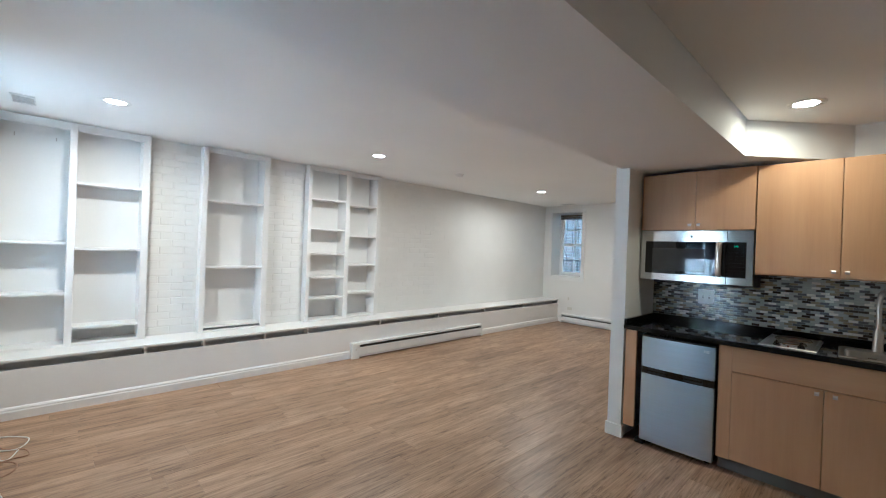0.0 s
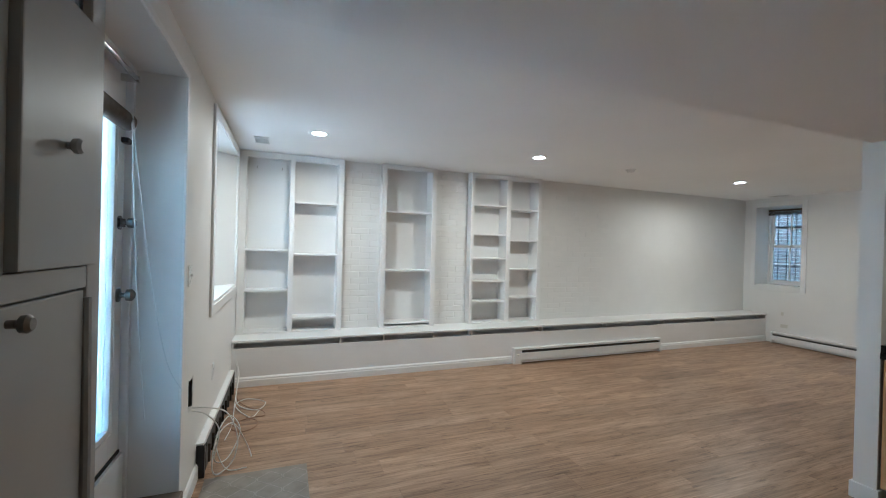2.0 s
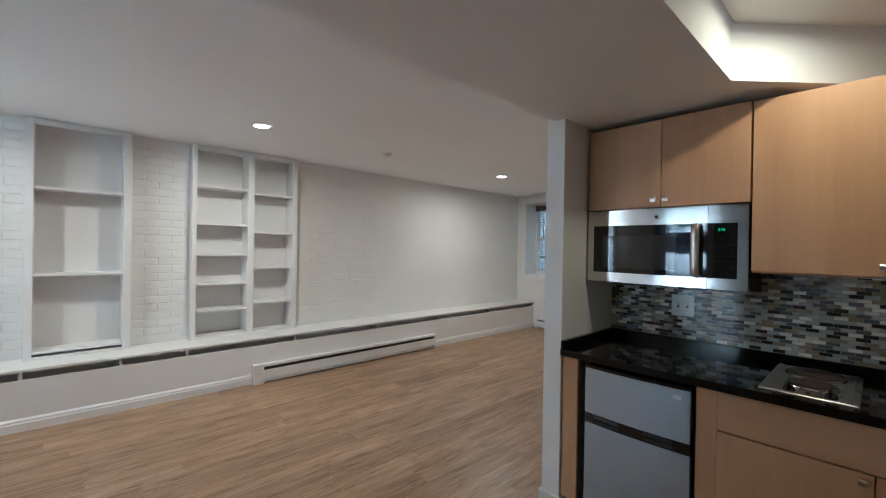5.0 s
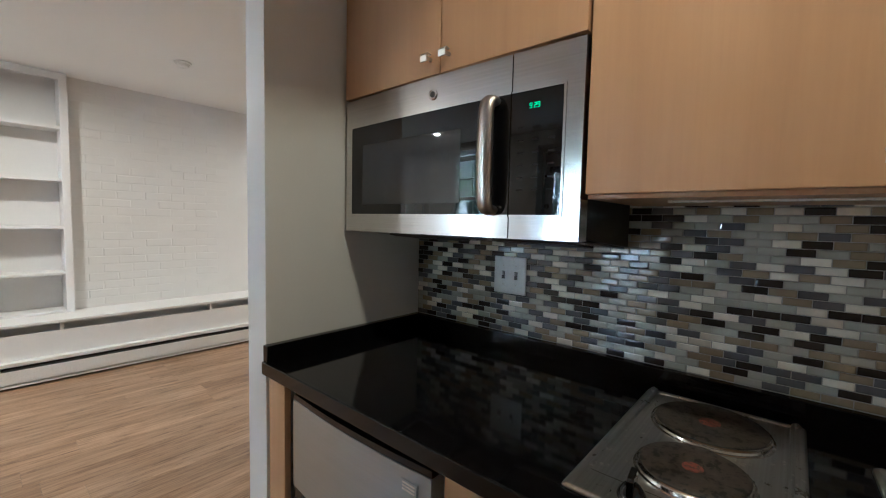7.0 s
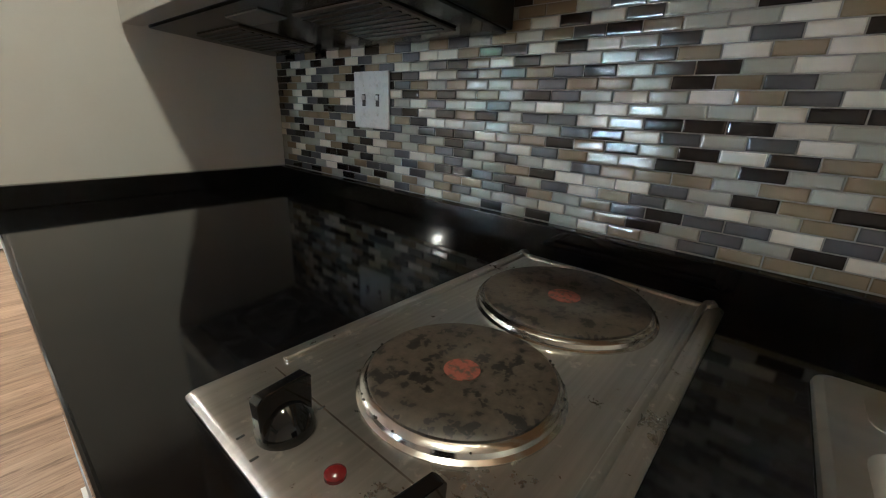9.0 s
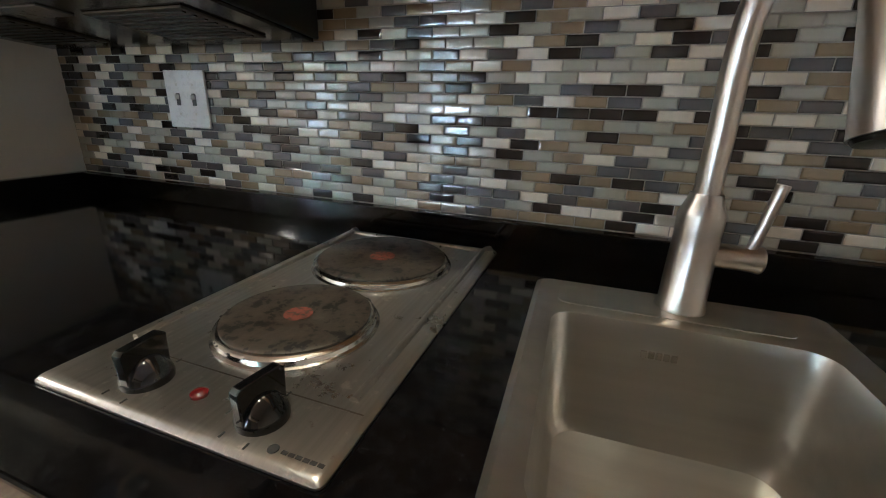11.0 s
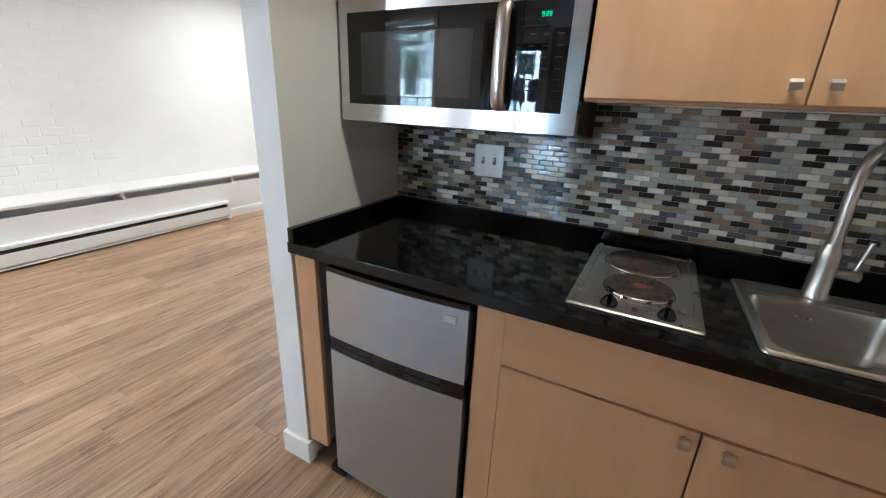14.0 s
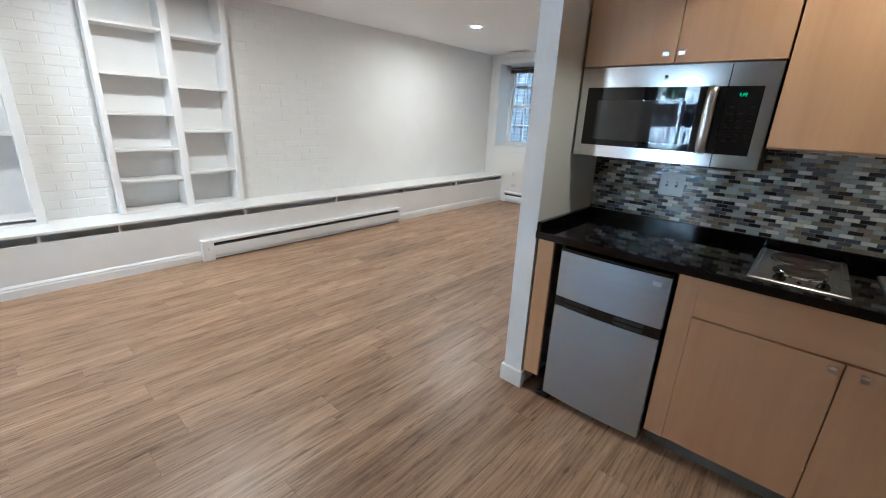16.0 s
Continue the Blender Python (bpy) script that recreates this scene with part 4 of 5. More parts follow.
    part("badge_face", lathe([(0.0075, 0.0020), (0.0075, 0.0030), (0.003, 0.0032)], (bow_x(-0.387), -0.387, z1 - 0.044), Euler((0, radians(-90), 0)).to_matrix(), 24), DARKMETAL, disc)
    # underside: lamp lens, two grease filters, vent slots
    part("bottom_plate", sloped(boxes(((x + 0.05, y0 + 0.012, z0 - 0.002), (XK - 0.02, y1 - 0.012, z0 + 0.0038)))), UNDERSIDE, m)
    for a, b in ((-0.70, -0.49), (-0.30, -0.09)):
        g = part("grease_filter", sloped(boxes(((x + 0.12, a, z0 - 0.006), (x + 0.28, b, z0 - 0.0021)))), MESH, m, "dark mesh grease filter", cuts=0.002)
        for k in range(8):
            part("rib", sloped(boxes(((x + 0.13 + 0.018 * k, a + 0.01, z0 - 0.008), (x + 0.136 + 0.018 * k, b - 0.01, z0 - 0.0061)))), DARKMETAL, g)
    part("lamp_lens", sloped(boxes(((x + 0.08, -0.46, z0 - 0.005), (x + 0.13, -0.34, z0 - 0.0021)))), LENSOFF, m, cuts=0.001)


UNDERSIDE = plain("black_gloss_underside", (0.012, 0.012, 0.013), 0.16)
MESH = surface("brown_filter_mesh", (0.09, 0.075, 0.06), 0.5, 0.5, 0.2, 20, 220, 0.5)
LENSOFF = plain("smoked_lamp_lens", (0.16, 0.165, 0.17), 0.25)
KEYMARK = plain("faint_key_print", (0.010, 0.010, 0.012), 0.7)
microwave()


def wall_cabinet(y0, y1, z0, z1, splits, knobs, label, drop=0.0):
    x = 0.25
    c = thing("wall_cabinet", (0.42, (y0 + y1) / 2, z0), label, "cabinet", "maple wall cabinets")
    part("body", boxes(((x + 0.0205, y0, z0 + 0.004 - drop), (XK - 0.008, y1, z1))), MAPLE_Z, c, cuts=0.001)
    edges = [y1, *splits, y0]
    for k, (b, a) in enumerate(zip(edges, edges[1:])):
        d = part("door", boxes(((x, a + 0.0018, z0 + 0.003), (x + 0.019, b - 0.0018, z1 - 0.004))), MAPLE_Z, c, cuts=0.002)
        cabinet_knob(d, x, knobs[k], z0 + 0.038)


wall_cabinet(-0.776, -0.012, 1.664, 2.120, (-0.403,), (-0.372, -0.432), "maple wall cabinet with two doors over the microwave")
wall_cabinet(-1.645, -0.781, 1.355, 2.116, (-1.213,), (-1.183, -1.245), "tall maple wall cabinet with two doors above the sink", 0.009)
wall_cabinet(YEND, -1.65, 1.355, 2.116, (), (-1.70,), "narrow maple wall cabinet at the end of the counter", 0.009)
raceway = thing("light_strip", (0.352, -1.27, 1.34), "slim white unlit light strip under the wall cabinet", "light strip")
part("housing", boxes(((0.342, -1.635, 1.3455), (0.362, -0.915, 1.3495))), PLATE, raceway, cuts=0.002)
part("end_cap", boxes(((0.3415, -0.9148, 1.345), (0.3625, -0.906, 1.3497))), IVORY, raceway, cuts=0.001)


def hob():
    x0, x1, y0, y1 = 0.049, 0.539, -1.132, -0.846
    h = thing("electric_hob", ((x0 + x1) / 2, (y0 + y1) / 2, CZ), "two-burner stainless electric hob, scratched and stained", "hob")
    bm = bmesh.new()
    prof = ((0.0, 0.0), (0.0, 0.0022), (0.0025, 0.0050), (0.006, 0.0061), (0.012, 0.0062))
    rings = []
    for inset, z in prof:
        rings.append([bm.verts.new((px, py, CZ + 0.0006 + z)) for px, py in rounded(x0 + inset, y0 + inset, x1 - inset, y1 - inset, max(0.004, 0.006 - inset * 0.2), 4)])
    for a, b in zip(rings, rings[1:]):
        for k in range(len(a)):
            bm.faces.new((a[k], a[(k + 1) % len(a)], b[(k + 1) % len(b)], b[k]))
    bm.faces.new(rings[-1])
    bm.faces.new(rings[0][::-1])
    bmesh.ops.recalc_face_normals(bm, faces=bm.faces[:])
    part("plate", bm, STEEL_HOB, h, smooth=True)
    zt = CZ + 0.0068
    # pressed groove round the cooking area, open to the knobs
    gx0, gx1, gy0, gy1 = x0 + 0.074, x1 - 0.020, y0 + 0.021, y1 - 0.019
    part("ridge", tube([(gx0, gy1, zt), (gx1 - 0.01, gy1, zt), (gx1, gy1 - 0.01, zt), (gx1, gy0 + 0.01, zt), (gx1 - 0.01, gy0, zt), (gx0, gy0, zt)], 0.0042, 10, 5), STEEL_HOB, h, smooth=True)
    part("seam", boxes(((0.1115, y0 + 0.006, zt - 0.0004), (0.1128, y1 - 0.022, zt + 0.0003))), SOOT, h)
    for nm, cx, cy, r in (("burner", 0.206, -0.993, 0.0745), ("burner", 0.400, -0.989, 0.0915)):
        b = part(nm, lathe([(r + 0.010, 0), (r + 0.010, 0.002), (r + 0.0065, 0.0035), (r + 0.005, 0.0070), (r + 0.0065, 0.0085), (r + 0.003, 0.0110), (r - 0.002, 0.0115)], (cx, cy, zt - 0.0005), None, 56), CHROME, h, "polished ring with burnt edge", True)
        part("hotplate", lathe([(r + 0.001, 0.006), (r + 0.001, 0.0128), (r - 0.003, 0.0146), (r * 0.36, 0.0140), (r * 0.33, 0.0126), (0.002, 0.0124)], (cx, cy, zt), None, 56), IRON, b, "worn black cast iron plate", True)
        part("centre_dot", lathe([(r * 0.2, 0.0), (r * 0.2, 0.0006), (0.002, 0.0008)], (cx, cy, zt + 0.0124), None, 28), REDPAINT, b, "worn red centre mark", True)
        for k in range(14):
            a = random.uniform(0, 2 * math.pi)
            w = random.uniform(0.0006, 0.0018)
            part("soot_fleck", lathe([(w, 0), (w * 0.8, 0.0006)], (cx + (r + 0.0062) * math.cos(a), cy + (r + 0.0062) * math.sin(a), zt + 0.0082), None, 7), SLOT, b)
    for ky, turnz in ((-0.938, 6), (-1.058, -8)):
        kx = x0 + 0.034
        k = part("control_knob", lathe([(0.0195, 0), (0.0200, 0.004), (0.0185, 0.009), (0.0150, 0.014), (0.0115, 0.019), (0.0075, 0.022), (0.002, 0.023)], (kx, ky, zt), None, 32), KNOBBLACK, h, "black plastic knob", True)
        bm = prism([(-0.019, 0.004), (0.019, 0.004), (0.0205, 0.034), (0.017, 0.037), (-0.017, 0.037), (-0.0205, 0.034)], -0.0045, 0.0045, 1)
        bmesh.ops.transform(bm, matrix=pose(kx, ky, zt, 0, 0, turnz), verts=bm.verts[:])
        part("wing", bm, KNOBBLACK, k, cuts=0.0012)
        for q in range(5):
            a = radians(200 - 100 * q / 2)
            part("dial_mark", boxes(((kx + 0.028 * math.cos(a) - 0.0028, ky + 0.028 * math.sin(a) - 0.0008, zt + 0.0002), (kx + 0.028 * math.cos(a) + 0.0028, ky + 0.028 * math.sin(a) + 0.0008, zt + 0.0006))), SLOT, h)
    part("indicator", lathe([(0.0068, 0), (0.0068, 0.0025), (0.005, 0.0042), (0.002, 0.005)], (x0 + 0.035, -0.994, zt), None, 24), RED, h, "red indicator light", True)
    part("logo_mark", lathe([(0.0042, 0), (0.004, 0.0004)], (x0 + 0.013, -1.086, zt + 0.0001), None, 16), SLOT, h)
    for k in range(6):
        part("logo_bar", boxes(((x0 + 0.0115, -1.093 - 0.0058 * k, zt + 0.0001), (x0 + 0.0145, -1.0975 - 0.0058 * k, zt + 0.0005))), SLOT, h)


hob()


def sink():
    x0, x1, y0, y1 = 0.044, 0.451, -1.550, -1.217
    s = thing("kitchen_sink", ((x0 + x1) / 2, (y0 + y1) / 2, CZ - 0.17), "brushed stainless drop-in sink, square bowl, empty", "sink")
    bx0, bx1, by0, by1 = 0.082, 0.366, -1.522, -1.244
    bm = bmesh.new()
    rows = []
    for (a, b, c, d), z, r in (((x0, y0, x1, y1), 0.001, 0.016), ((x0 + 0.001, y0 + 0.001, x1 - 0.001, y1 - 0.001), 0.006, 0.016), ((x0 + 0.007, y0 + 0.007, x1 - 0.007, y1 - 0.007), 0.009, 0.014), ((x0 + 0.013, y0 + 0.013, x1 - 0.013, y1 - 0.013), 0.0065, 0.012),
                               ((bx0 - 0.008, by0 - 0.008, bx1 + 0.008, by1 + 0.008), 0.0055, 0.030), ((bx0, by0, bx1, by1), 0.002, 0.028), ((bx0 + 0.004, by0 + 0.004, bx1 - 0.004, by1 - 0.004), -0.02, 0.028),
                               ((bx0 + 0.010, by0 + 0.010, bx1 - 0.010, by1 - 0.010), -0.135, 0.030), ((bx0 + 0.020, by0 + 0.020, bx1 - 0.020, by1 - 0.020), -0.152, 0.030), ((bx0 + 0.04, by0 + 0.04, bx1 - 0.04, by1 - 0.04), -0.158, 0.03), ((bx0 + 0.09, by0 + 0.09, bx1 - 0.09, by1 - 0.09), -0.161, 0.03)):
        rows.append([bm.verts.new((p, q, CZ + 0.0005 + z)) for p, q in rounded(a, b, c, d, r, 6)])
    for a, b in zip(rows, rows[1:]):
        for k in range(len(a)):
            bm.faces.new((a[k], a[(k + 1) % len(a)], b[(k + 1) % len(b)], b[k]))
    bm.faces.new(rows[-1])
    bmesh.ops.recalc_face_normals(bm, faces=bm.faces[:])
    part("bowl", bm, STEEL_SINK, s, smooth=True)
    part("drain", lathe([(0.045, 0), (0.045, 0.002), (0.036, 0.003), (0.033, 0.001), (0.01, 0.0005)], ((bx0 + bx1) / 2, (by0 + by1) / 2, CZ - 0.1605), None, 32), CHROME, s, smooth=True)
    part("ledge", prism(rounded(bx1 + 0.014, by0 + 0.02, x1 - 0.016, by1 - 0.005, 0.014), CZ + 0.0062, CZ + 0.0072), STEEL_SINK, s)
    for k in range(5):
        part("logo_bar", boxes(((bx1 - 0.0075, -1.348 - 0.008 * k, CZ - 0.037), (bx1 - 0.0045, -1.354 - 0.008 * k, CZ - 0.029))), STEEL, s)
    s.rotation_euler = (0, 0, radians(1.8))


sink()


def faucet():
    x, y, z = 0.419, -1.386, CZ + 0.0077
    f = thing("kitchen_faucet", (x, y, z), "brushed nickel pull-down kitchen faucet with a tall arched spout", "faucet")
    d = Vector((-0.94, -0.34, 0)).normalized()
    part("base", lathe([(0.0280, 0), (0.0280, 0.006), (0.0260, 0.009), (0.0240, 0.095), (0.0245, 0.114), (0.0235, 0.119), (0.0185, 0.132), (0.0165, 0.140)], (x, y, z), None, 36), NICKEL, f, smooth=True)

    def at(u, h):
        return (x + d.x * u, y + d.y * u, z + h)

    part("spout", tube([at(0, 0.125), at(0, 0.20), at(-0.001, 0.285), at(0.009, 0.334), at(0.036, 0.366), at(0.074, 0.375), at(0.108, 0.358), at(0.130, 0.326)], [0.0136, 0.0136, 0.0136, 0.0136, 0.0136, 0.0138, 0.0142, 0.0150], 24, 8), NICKEL, f, smooth=True)
    head = part("spray_head", tube([at(0.1302, 0.3255), at(0.146, 0.290), at(0.163, 0.250), at(0.177, 0.212)], [0.0155, 0.0190, 0.0235, 0.0265], 28, 7), NICKEL, f, smooth=True)
    part("nozzle", tube([at(0.1772, 0.2117), at(0.1782, 0.2085)], [0.0250, 0.0235], 28, 2), BLACK, head, "dark rubber nozzle", smooth=True)
    part("button", tube([at(0.146, 0.241), at(0.149, 0.234)], 0.005, 10, 2), BLACK, head, smooth=True)
    # side lever
    part("valve", tube([(x, y - 0.015, z + 0.070), (x, y - 0.05, z + 0.070), (x, y - 0.066, z + 0.070), (x, y - 0.069, z + 0.070)], [0.014, 0.014, 0.0155, 0.012], 20, 2), NICKEL, f, smooth=True)
    part("lever", tube([(x, y - 0.055, z + 0.080), (x + 0.0, y - 0.060, z + 0.105), (x + 0.0, y - 0.068, z + 0.155)], [0.0062, 0.0058, 0.0068], 12, 4), NICKEL, f, smooth=True)


faucet()


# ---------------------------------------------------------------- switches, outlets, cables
# grey for the shade round the toggles
SHADED = plain("toggle_slot_shade", (0.10, 0.095, 0.09), 0.6)


def wall_plate(name, at, axis, sign, w, h, label, category, kind):
    """Plate on a wall whose outward direction is sign along axis (0: x, 1: y)."""
    x, y, z = at
    p = thing(name, at, label, category)

    def bx(u0, z0, u1, z1, d0, d1):
        if axis == 0:
            return ((x + sign * d0, y + u0, z + z0), (x + sign * d1, y + u1, z + z1))
        return ((x + u0, y + sign * d0, z + z0), (x + u1, y + sign * d1, z + z1))

    part("plate", boxes(bx(-w / 2, -h / 2, w / 2, h / 2, 0, 0.006)), PLATE, p, cuts=0.002)
    if kind == "switches":
        for u in (-0.023, 0.023):
            # flat dark patch on the plate, painted as shade behind the toggle
            part("slot_shade", boxes(bx(u - 0.0055, -0.0125, u + 0.0055, 0.0125, 0.0061, 0.0068)), SHADED, p)
            part("toggle", boxes(bx(u - 0.0036, 0.0, u + 0.0036, 0.010, 0.0069, 0.016)), PLATE, p, cuts=0.001)
            for v in (-0.030, 0.030):
                part("screw", boxes(bx(u - 0.0022, v - 0.0022, u + 0.0022, v + 0.0022, 0.0061, 0.0069)), IVORY, p)
    elif kind == "outlet":
        for v in (-0.02, 0.02):
            part("socket", boxes(bx(-0.016, v - 0.0135, 0.016, v + 0.0135, 0.0061, 0.0085)), PLATE, p, cuts=0.001)
            for u in (-0.0065, 0.0065):
                part("slot", boxes(bx(u - 0.0012, v - 0.002, u + 0.0012, v + 0.007, 0.0086, 0.0089)), SLOT, p)
            part("slot", boxes(bx(-0.0025, v - 0.009, 0.0025, v - 0.0045, 0.0086, 0.0089)), SLOT, p)
        for v in (-0.045, 0.045):
            part("screw", boxes(bx(-0.0025, v - 0.0025, 0.0025, v + 0.0025, 0.0061, 0.0069)), IVORY, p)
    elif kind == "toggle":
        part("toggle", boxes(bx(-0.0045, -0.004, 0.0045, 0.010, 0.0061, 0.018)), PLATE, p, cuts=0.001)
    return p


TX = XK - 0.003
wall_plate("light_switch", (TX, -0.413, 1.135), 0, -1, 0.115, 0.118, "white double toggle switch plate on the tiles", "switch", "switches")
gfci = wall_plate("power_outlet", (TX, -1.686, 1.110), 0, -1, 0.082, 0.118, "white outlet on the tiles with a plugged-in cord", "outlet", "outlet")
part("indicator", boxes(((TX - 0.0092, -1.699, 1.139), (TX - 0.0086, -1.696, 1.142))), YELLOWLED, gfci)
cord = thing("phone_charger", (TX - 0.02, -1.70, 1.09), "white charger cord and plug hanging from under the wall cabinet", "charger")
part("plug", boxes(((TX - 0.040, -1.712, 1.078), (TX - 0.0092, -1.672, 1.104))), PLATE, cord, cuts=0.005)
part("cable", tube([(TX - 0.035, -1.70, 1.09), (TX - 0.04, -1.735, 1.105), (TX - 0.02, -1.755, 1.16), (TX - 0.012, -1.745, 1.26), (TX - 0.03, -1.738, 1.322), (TX - 0.10, -1.742, 1.340), (TX - 0.14, -1.77, 1.320), (TX - 0.12, -1.80, 1.306), (TX - 0.06, -1.82, 1.338)], 0.0035, 8, 6), CABLE, cord, smooth=True)
part("cable_clip", boxes(((TX - 0.075, -1.748, 1.334), (TX - 0.055, -1.722, 1.3495))), PLATE, cord, cuts=0.002)

wall_plate("light_switch", (XW, 1.25, 1.265), 0, 1, 0.072, 0.116, "white single toggle switch plate on the plaster wall", "switch", "toggle")
wall_plate("power_outlet", (XW, 2.10, 0.50), 0, 1, 0.072, 0.116, "white wall outlet above the open heater", "outlet", "outlet")
wall_plate("power_outlet", (XE, 1.86, 0.42), 0, -1, 0.072, 0.116, "white wall outlet with a white plug-in adapter", "outlet", "outlet")
ad = thing("plug_adapter", (XE - 0.03, 1.86, 0.42), "white plug-in adapter in the wall outlet", "adapter")
part("case", boxes(((XE - 0.045, 1.835, 0.375), (XE - 0.0095, 1.885, 0.445))), IVORY, ad, cuts=0.006)
for yy, zz, w in ((2.95, 0.30, 0.10), (2.98, 0.50, 0.035)):
    part("cover", boxes(((XE - 0.008, yy - w / 2, zz - 0.028), (XE, yy + w / 2, zz + 0.028))), IVORY, thing("wall_jack", (XE, yy, zz), "small beige jack cover on the end wall", "jack"), cuts=0.002)

hole = thing("wall_hole", (XW, 1.36, 0.58), "ragged dark hole cut in the plaster", "hole", kind="structure")
for outline in ([(1.284, 0.494), (1.300, 0.494), (1.293, 0.53), (1.297, 0.60), (1.290, 0.64), (1.296, 0.681), (1.284, 0.681)], [(1.416, 0.494), (1.411, 0.53), (1.413, 0.57), (1.404, 0.60), (1.409, 0.632), (1.416, 0.66)],
                [(1.30, 0.494), (1.416, 0.494), (1.405, 0.502), (1.36, 0.512), (1.33, 0.507)], [(1.296, 0.681), (1.33, 0.668), (1.36, 0.672), (1.39, 0.664), (1.40, 0.681)]):
    part("plaster_edge", prism(outline, XW - 0.003, XW + 0.0005, 0), WHITE, hole)
# near-black sheets inside the hole, painted for its deep shade
part("cavity_shade", boxes(((XW - 0.219, 1.286, 0.496), (XW - 0.215, 1.414, 0.679)), ((XW - 0.214, 1.286, 0.496), (XW - 0.0035, 1.288, 0.679)), ((XW - 0.214, 1.412, 0.496), (XW - 0.0035, 1.414, 0.679))), SLOT, hole, "cavity faces blackened for the shade inside")

TANCABLE = plain("tan_cable", (0.34, 0.20, 0.13), 0.45)
cables = thing("loose_cables", (XW + 0.2, 1.6, 0), "tangle of loose white cables by the heater", "cable")
rng = random.Random(4)
part("cable", tube([(XW + 0.004, 1.38, 0.50), (XW + 0.10, 1.40, 0.48), (XW + 0.17, 1.55, 0.38), (XW + 0.22, 1.62, 0.2), (XW + 0.20, 1.60, 0.06), (XW + 0.12, 1.52, 0.02), (XW + 0.10, 1.46, 0.12), (XW + 0.12, 1.52, 0.26), (XW + 0.19, 1.64, 0.28), (XW + 0.26, 1.75, 0.1), (XW + 0.30, 1.72, 0.008)], 0.0042, 8, 8), CABLE, cables, smooth=True)
part("cable", tube([(XW + 0.004, 1.36, 0.49), (XW + 0.08, 1.38, 0.45), (XW + 0.13, 1.50, 0.30), (XW + 0.10, 1.55, 0.10), (XW + 0.16, 1.68, 0.04), (XW + 0.22, 1.80, 0.16), (XW + 0.16, 1.72, 0.30), (XW + 0.10, 1.60, 0.20), (XW + 0.17, 1.50, 0.06), (XW + 0.28, 1.58, 0.008)], 0.0038, 8, 8), CABLE, cables, smooth=True)
part("cable", tube([(XW + 0.07, 2.98, 0.30), (XW + 0.09, 2.95, 0.16), (XW + 0.11, 2.72, 0.02), (XW + 0.28, 2.55, 0.008), (XW + 0.34, 2.72, 0.008), (XW + 0.18, 2.84, 0.010), (XW + 0.10, 2.68, 0.014), (XW + 0.24, 2.40, 0.008), (XW + 0.30, 2.52, 0.012)], 0.0042, 8, 8), CABLE, cables, smooth=True)
part("cable", tube([(XW + 0.09, 2.86, 0.03), (XW + 0.14, 2.75, 0.007), (XW + 0.23, 2.61, 0.007), (XW + 0.33, 2.52, 0.007), (XW + 0.35, 2.41, 0.007), (XW + 0.27, 2.40, 0.007), (XW + 0.15, 2.34, 0.007), (XW + 0.12, 2.22, 0.007), (XW + 0.20, 2.14, 0.007), (XW + 0.29, 2.20, 0.007), (XW + 0.30, 2.30, 0.012), (XW + 0.22, 2.36, 0.016), (XW + 0.12, 2.30, 0.012)], 0.0040, 8, 8), TANCABLE, cables, "tan coaxial cable", smooth=True)
part("cable", tube([(XW + 0.065, 3.04, 0.32), (XW + 0.085, 3.02, 0.24), (XW + 0.10, 2.92, 0.20), (XW + 0.10, 2.60, 0.03), (XW + 0.12, 2.30, 0.008), (XW + 0.10, 2.02, 0.010)], 0.0036, 8, 8), CABLE, cables, smooth=True)


def door_mat():
    m = thing("door_mat", (-3.42, 0.85, 0), "thin grey patterned mat on the floor inside the door", "mat")
    part("weave", boxes(((-3.70, 0.28, 0.0005), (-3.11, 1.52, 0.005))), RUG, m, cuts=0.001)
    for i in range(4):
        for j in range(8):
            cx, cy = -3.625 + 0.147 * i, 0.362 + 0.150 * j
            part("motif", tube([(cx + 0.070 * math.cos(k * math.pi / 8), cy + 0.070 * math.sin(k * math.pi / 8) * (0.8 + 0.2 * math.cos(k * math.pi / 2)), 0.0008) for k in range(17)], 0.0058, 6, 2), MOTIF, m)


MOTIF = surface("pale_mat_motif", (0.36, 0.33, 0.29), 0.9, 0, 0.15, 9, 160, 0.5)
door_mat()


# ---------------------------------------------------------------- outside
setting("ground", boxes(((-600, -600, -0.3), (600, 600, -0.13))), GROUND, "grey street paving outside", "ground")


def far_brick_wall():
    x = XE + 2.2
    w = thing("neighbour_wall", (x, 2.5, -0.13), "old red-brown brick wall across the light well", "wall")
    # unseen upper courses added up to 8.6 m to block sun from the window
    part("mortar", boxes(((x + 0.01, -1.0, -0.13), (x + 0.25, 6.0, 8.6))), GROUT, w)
    bm = bmesh.new()
    for r in range(112):
        for k in range(31):
            y = -0.9 + 0.215 * k + (0.107 if r % 2 else 0)
            z = -0.1 + 0.077 * r
            o = random.uniform(-0.004, 0.006)
            block(bm, (x + o, y, z), (x + 0.02, y + 0.203, z + 0.066))
    tagged(part("bricks", bm, OUTBRICK, w), "weathered bricks", kind="stuff")


far_brick_wall()


ROADZ = 0.40                   # the street lies above the flat's floor
setting("pavement", boxes(((-16.9, -40, -0.12), (XW - WT - 0.32, 45, ROADZ))), PAVING, "pale concrete pavement and roadway at street level", "pavement")


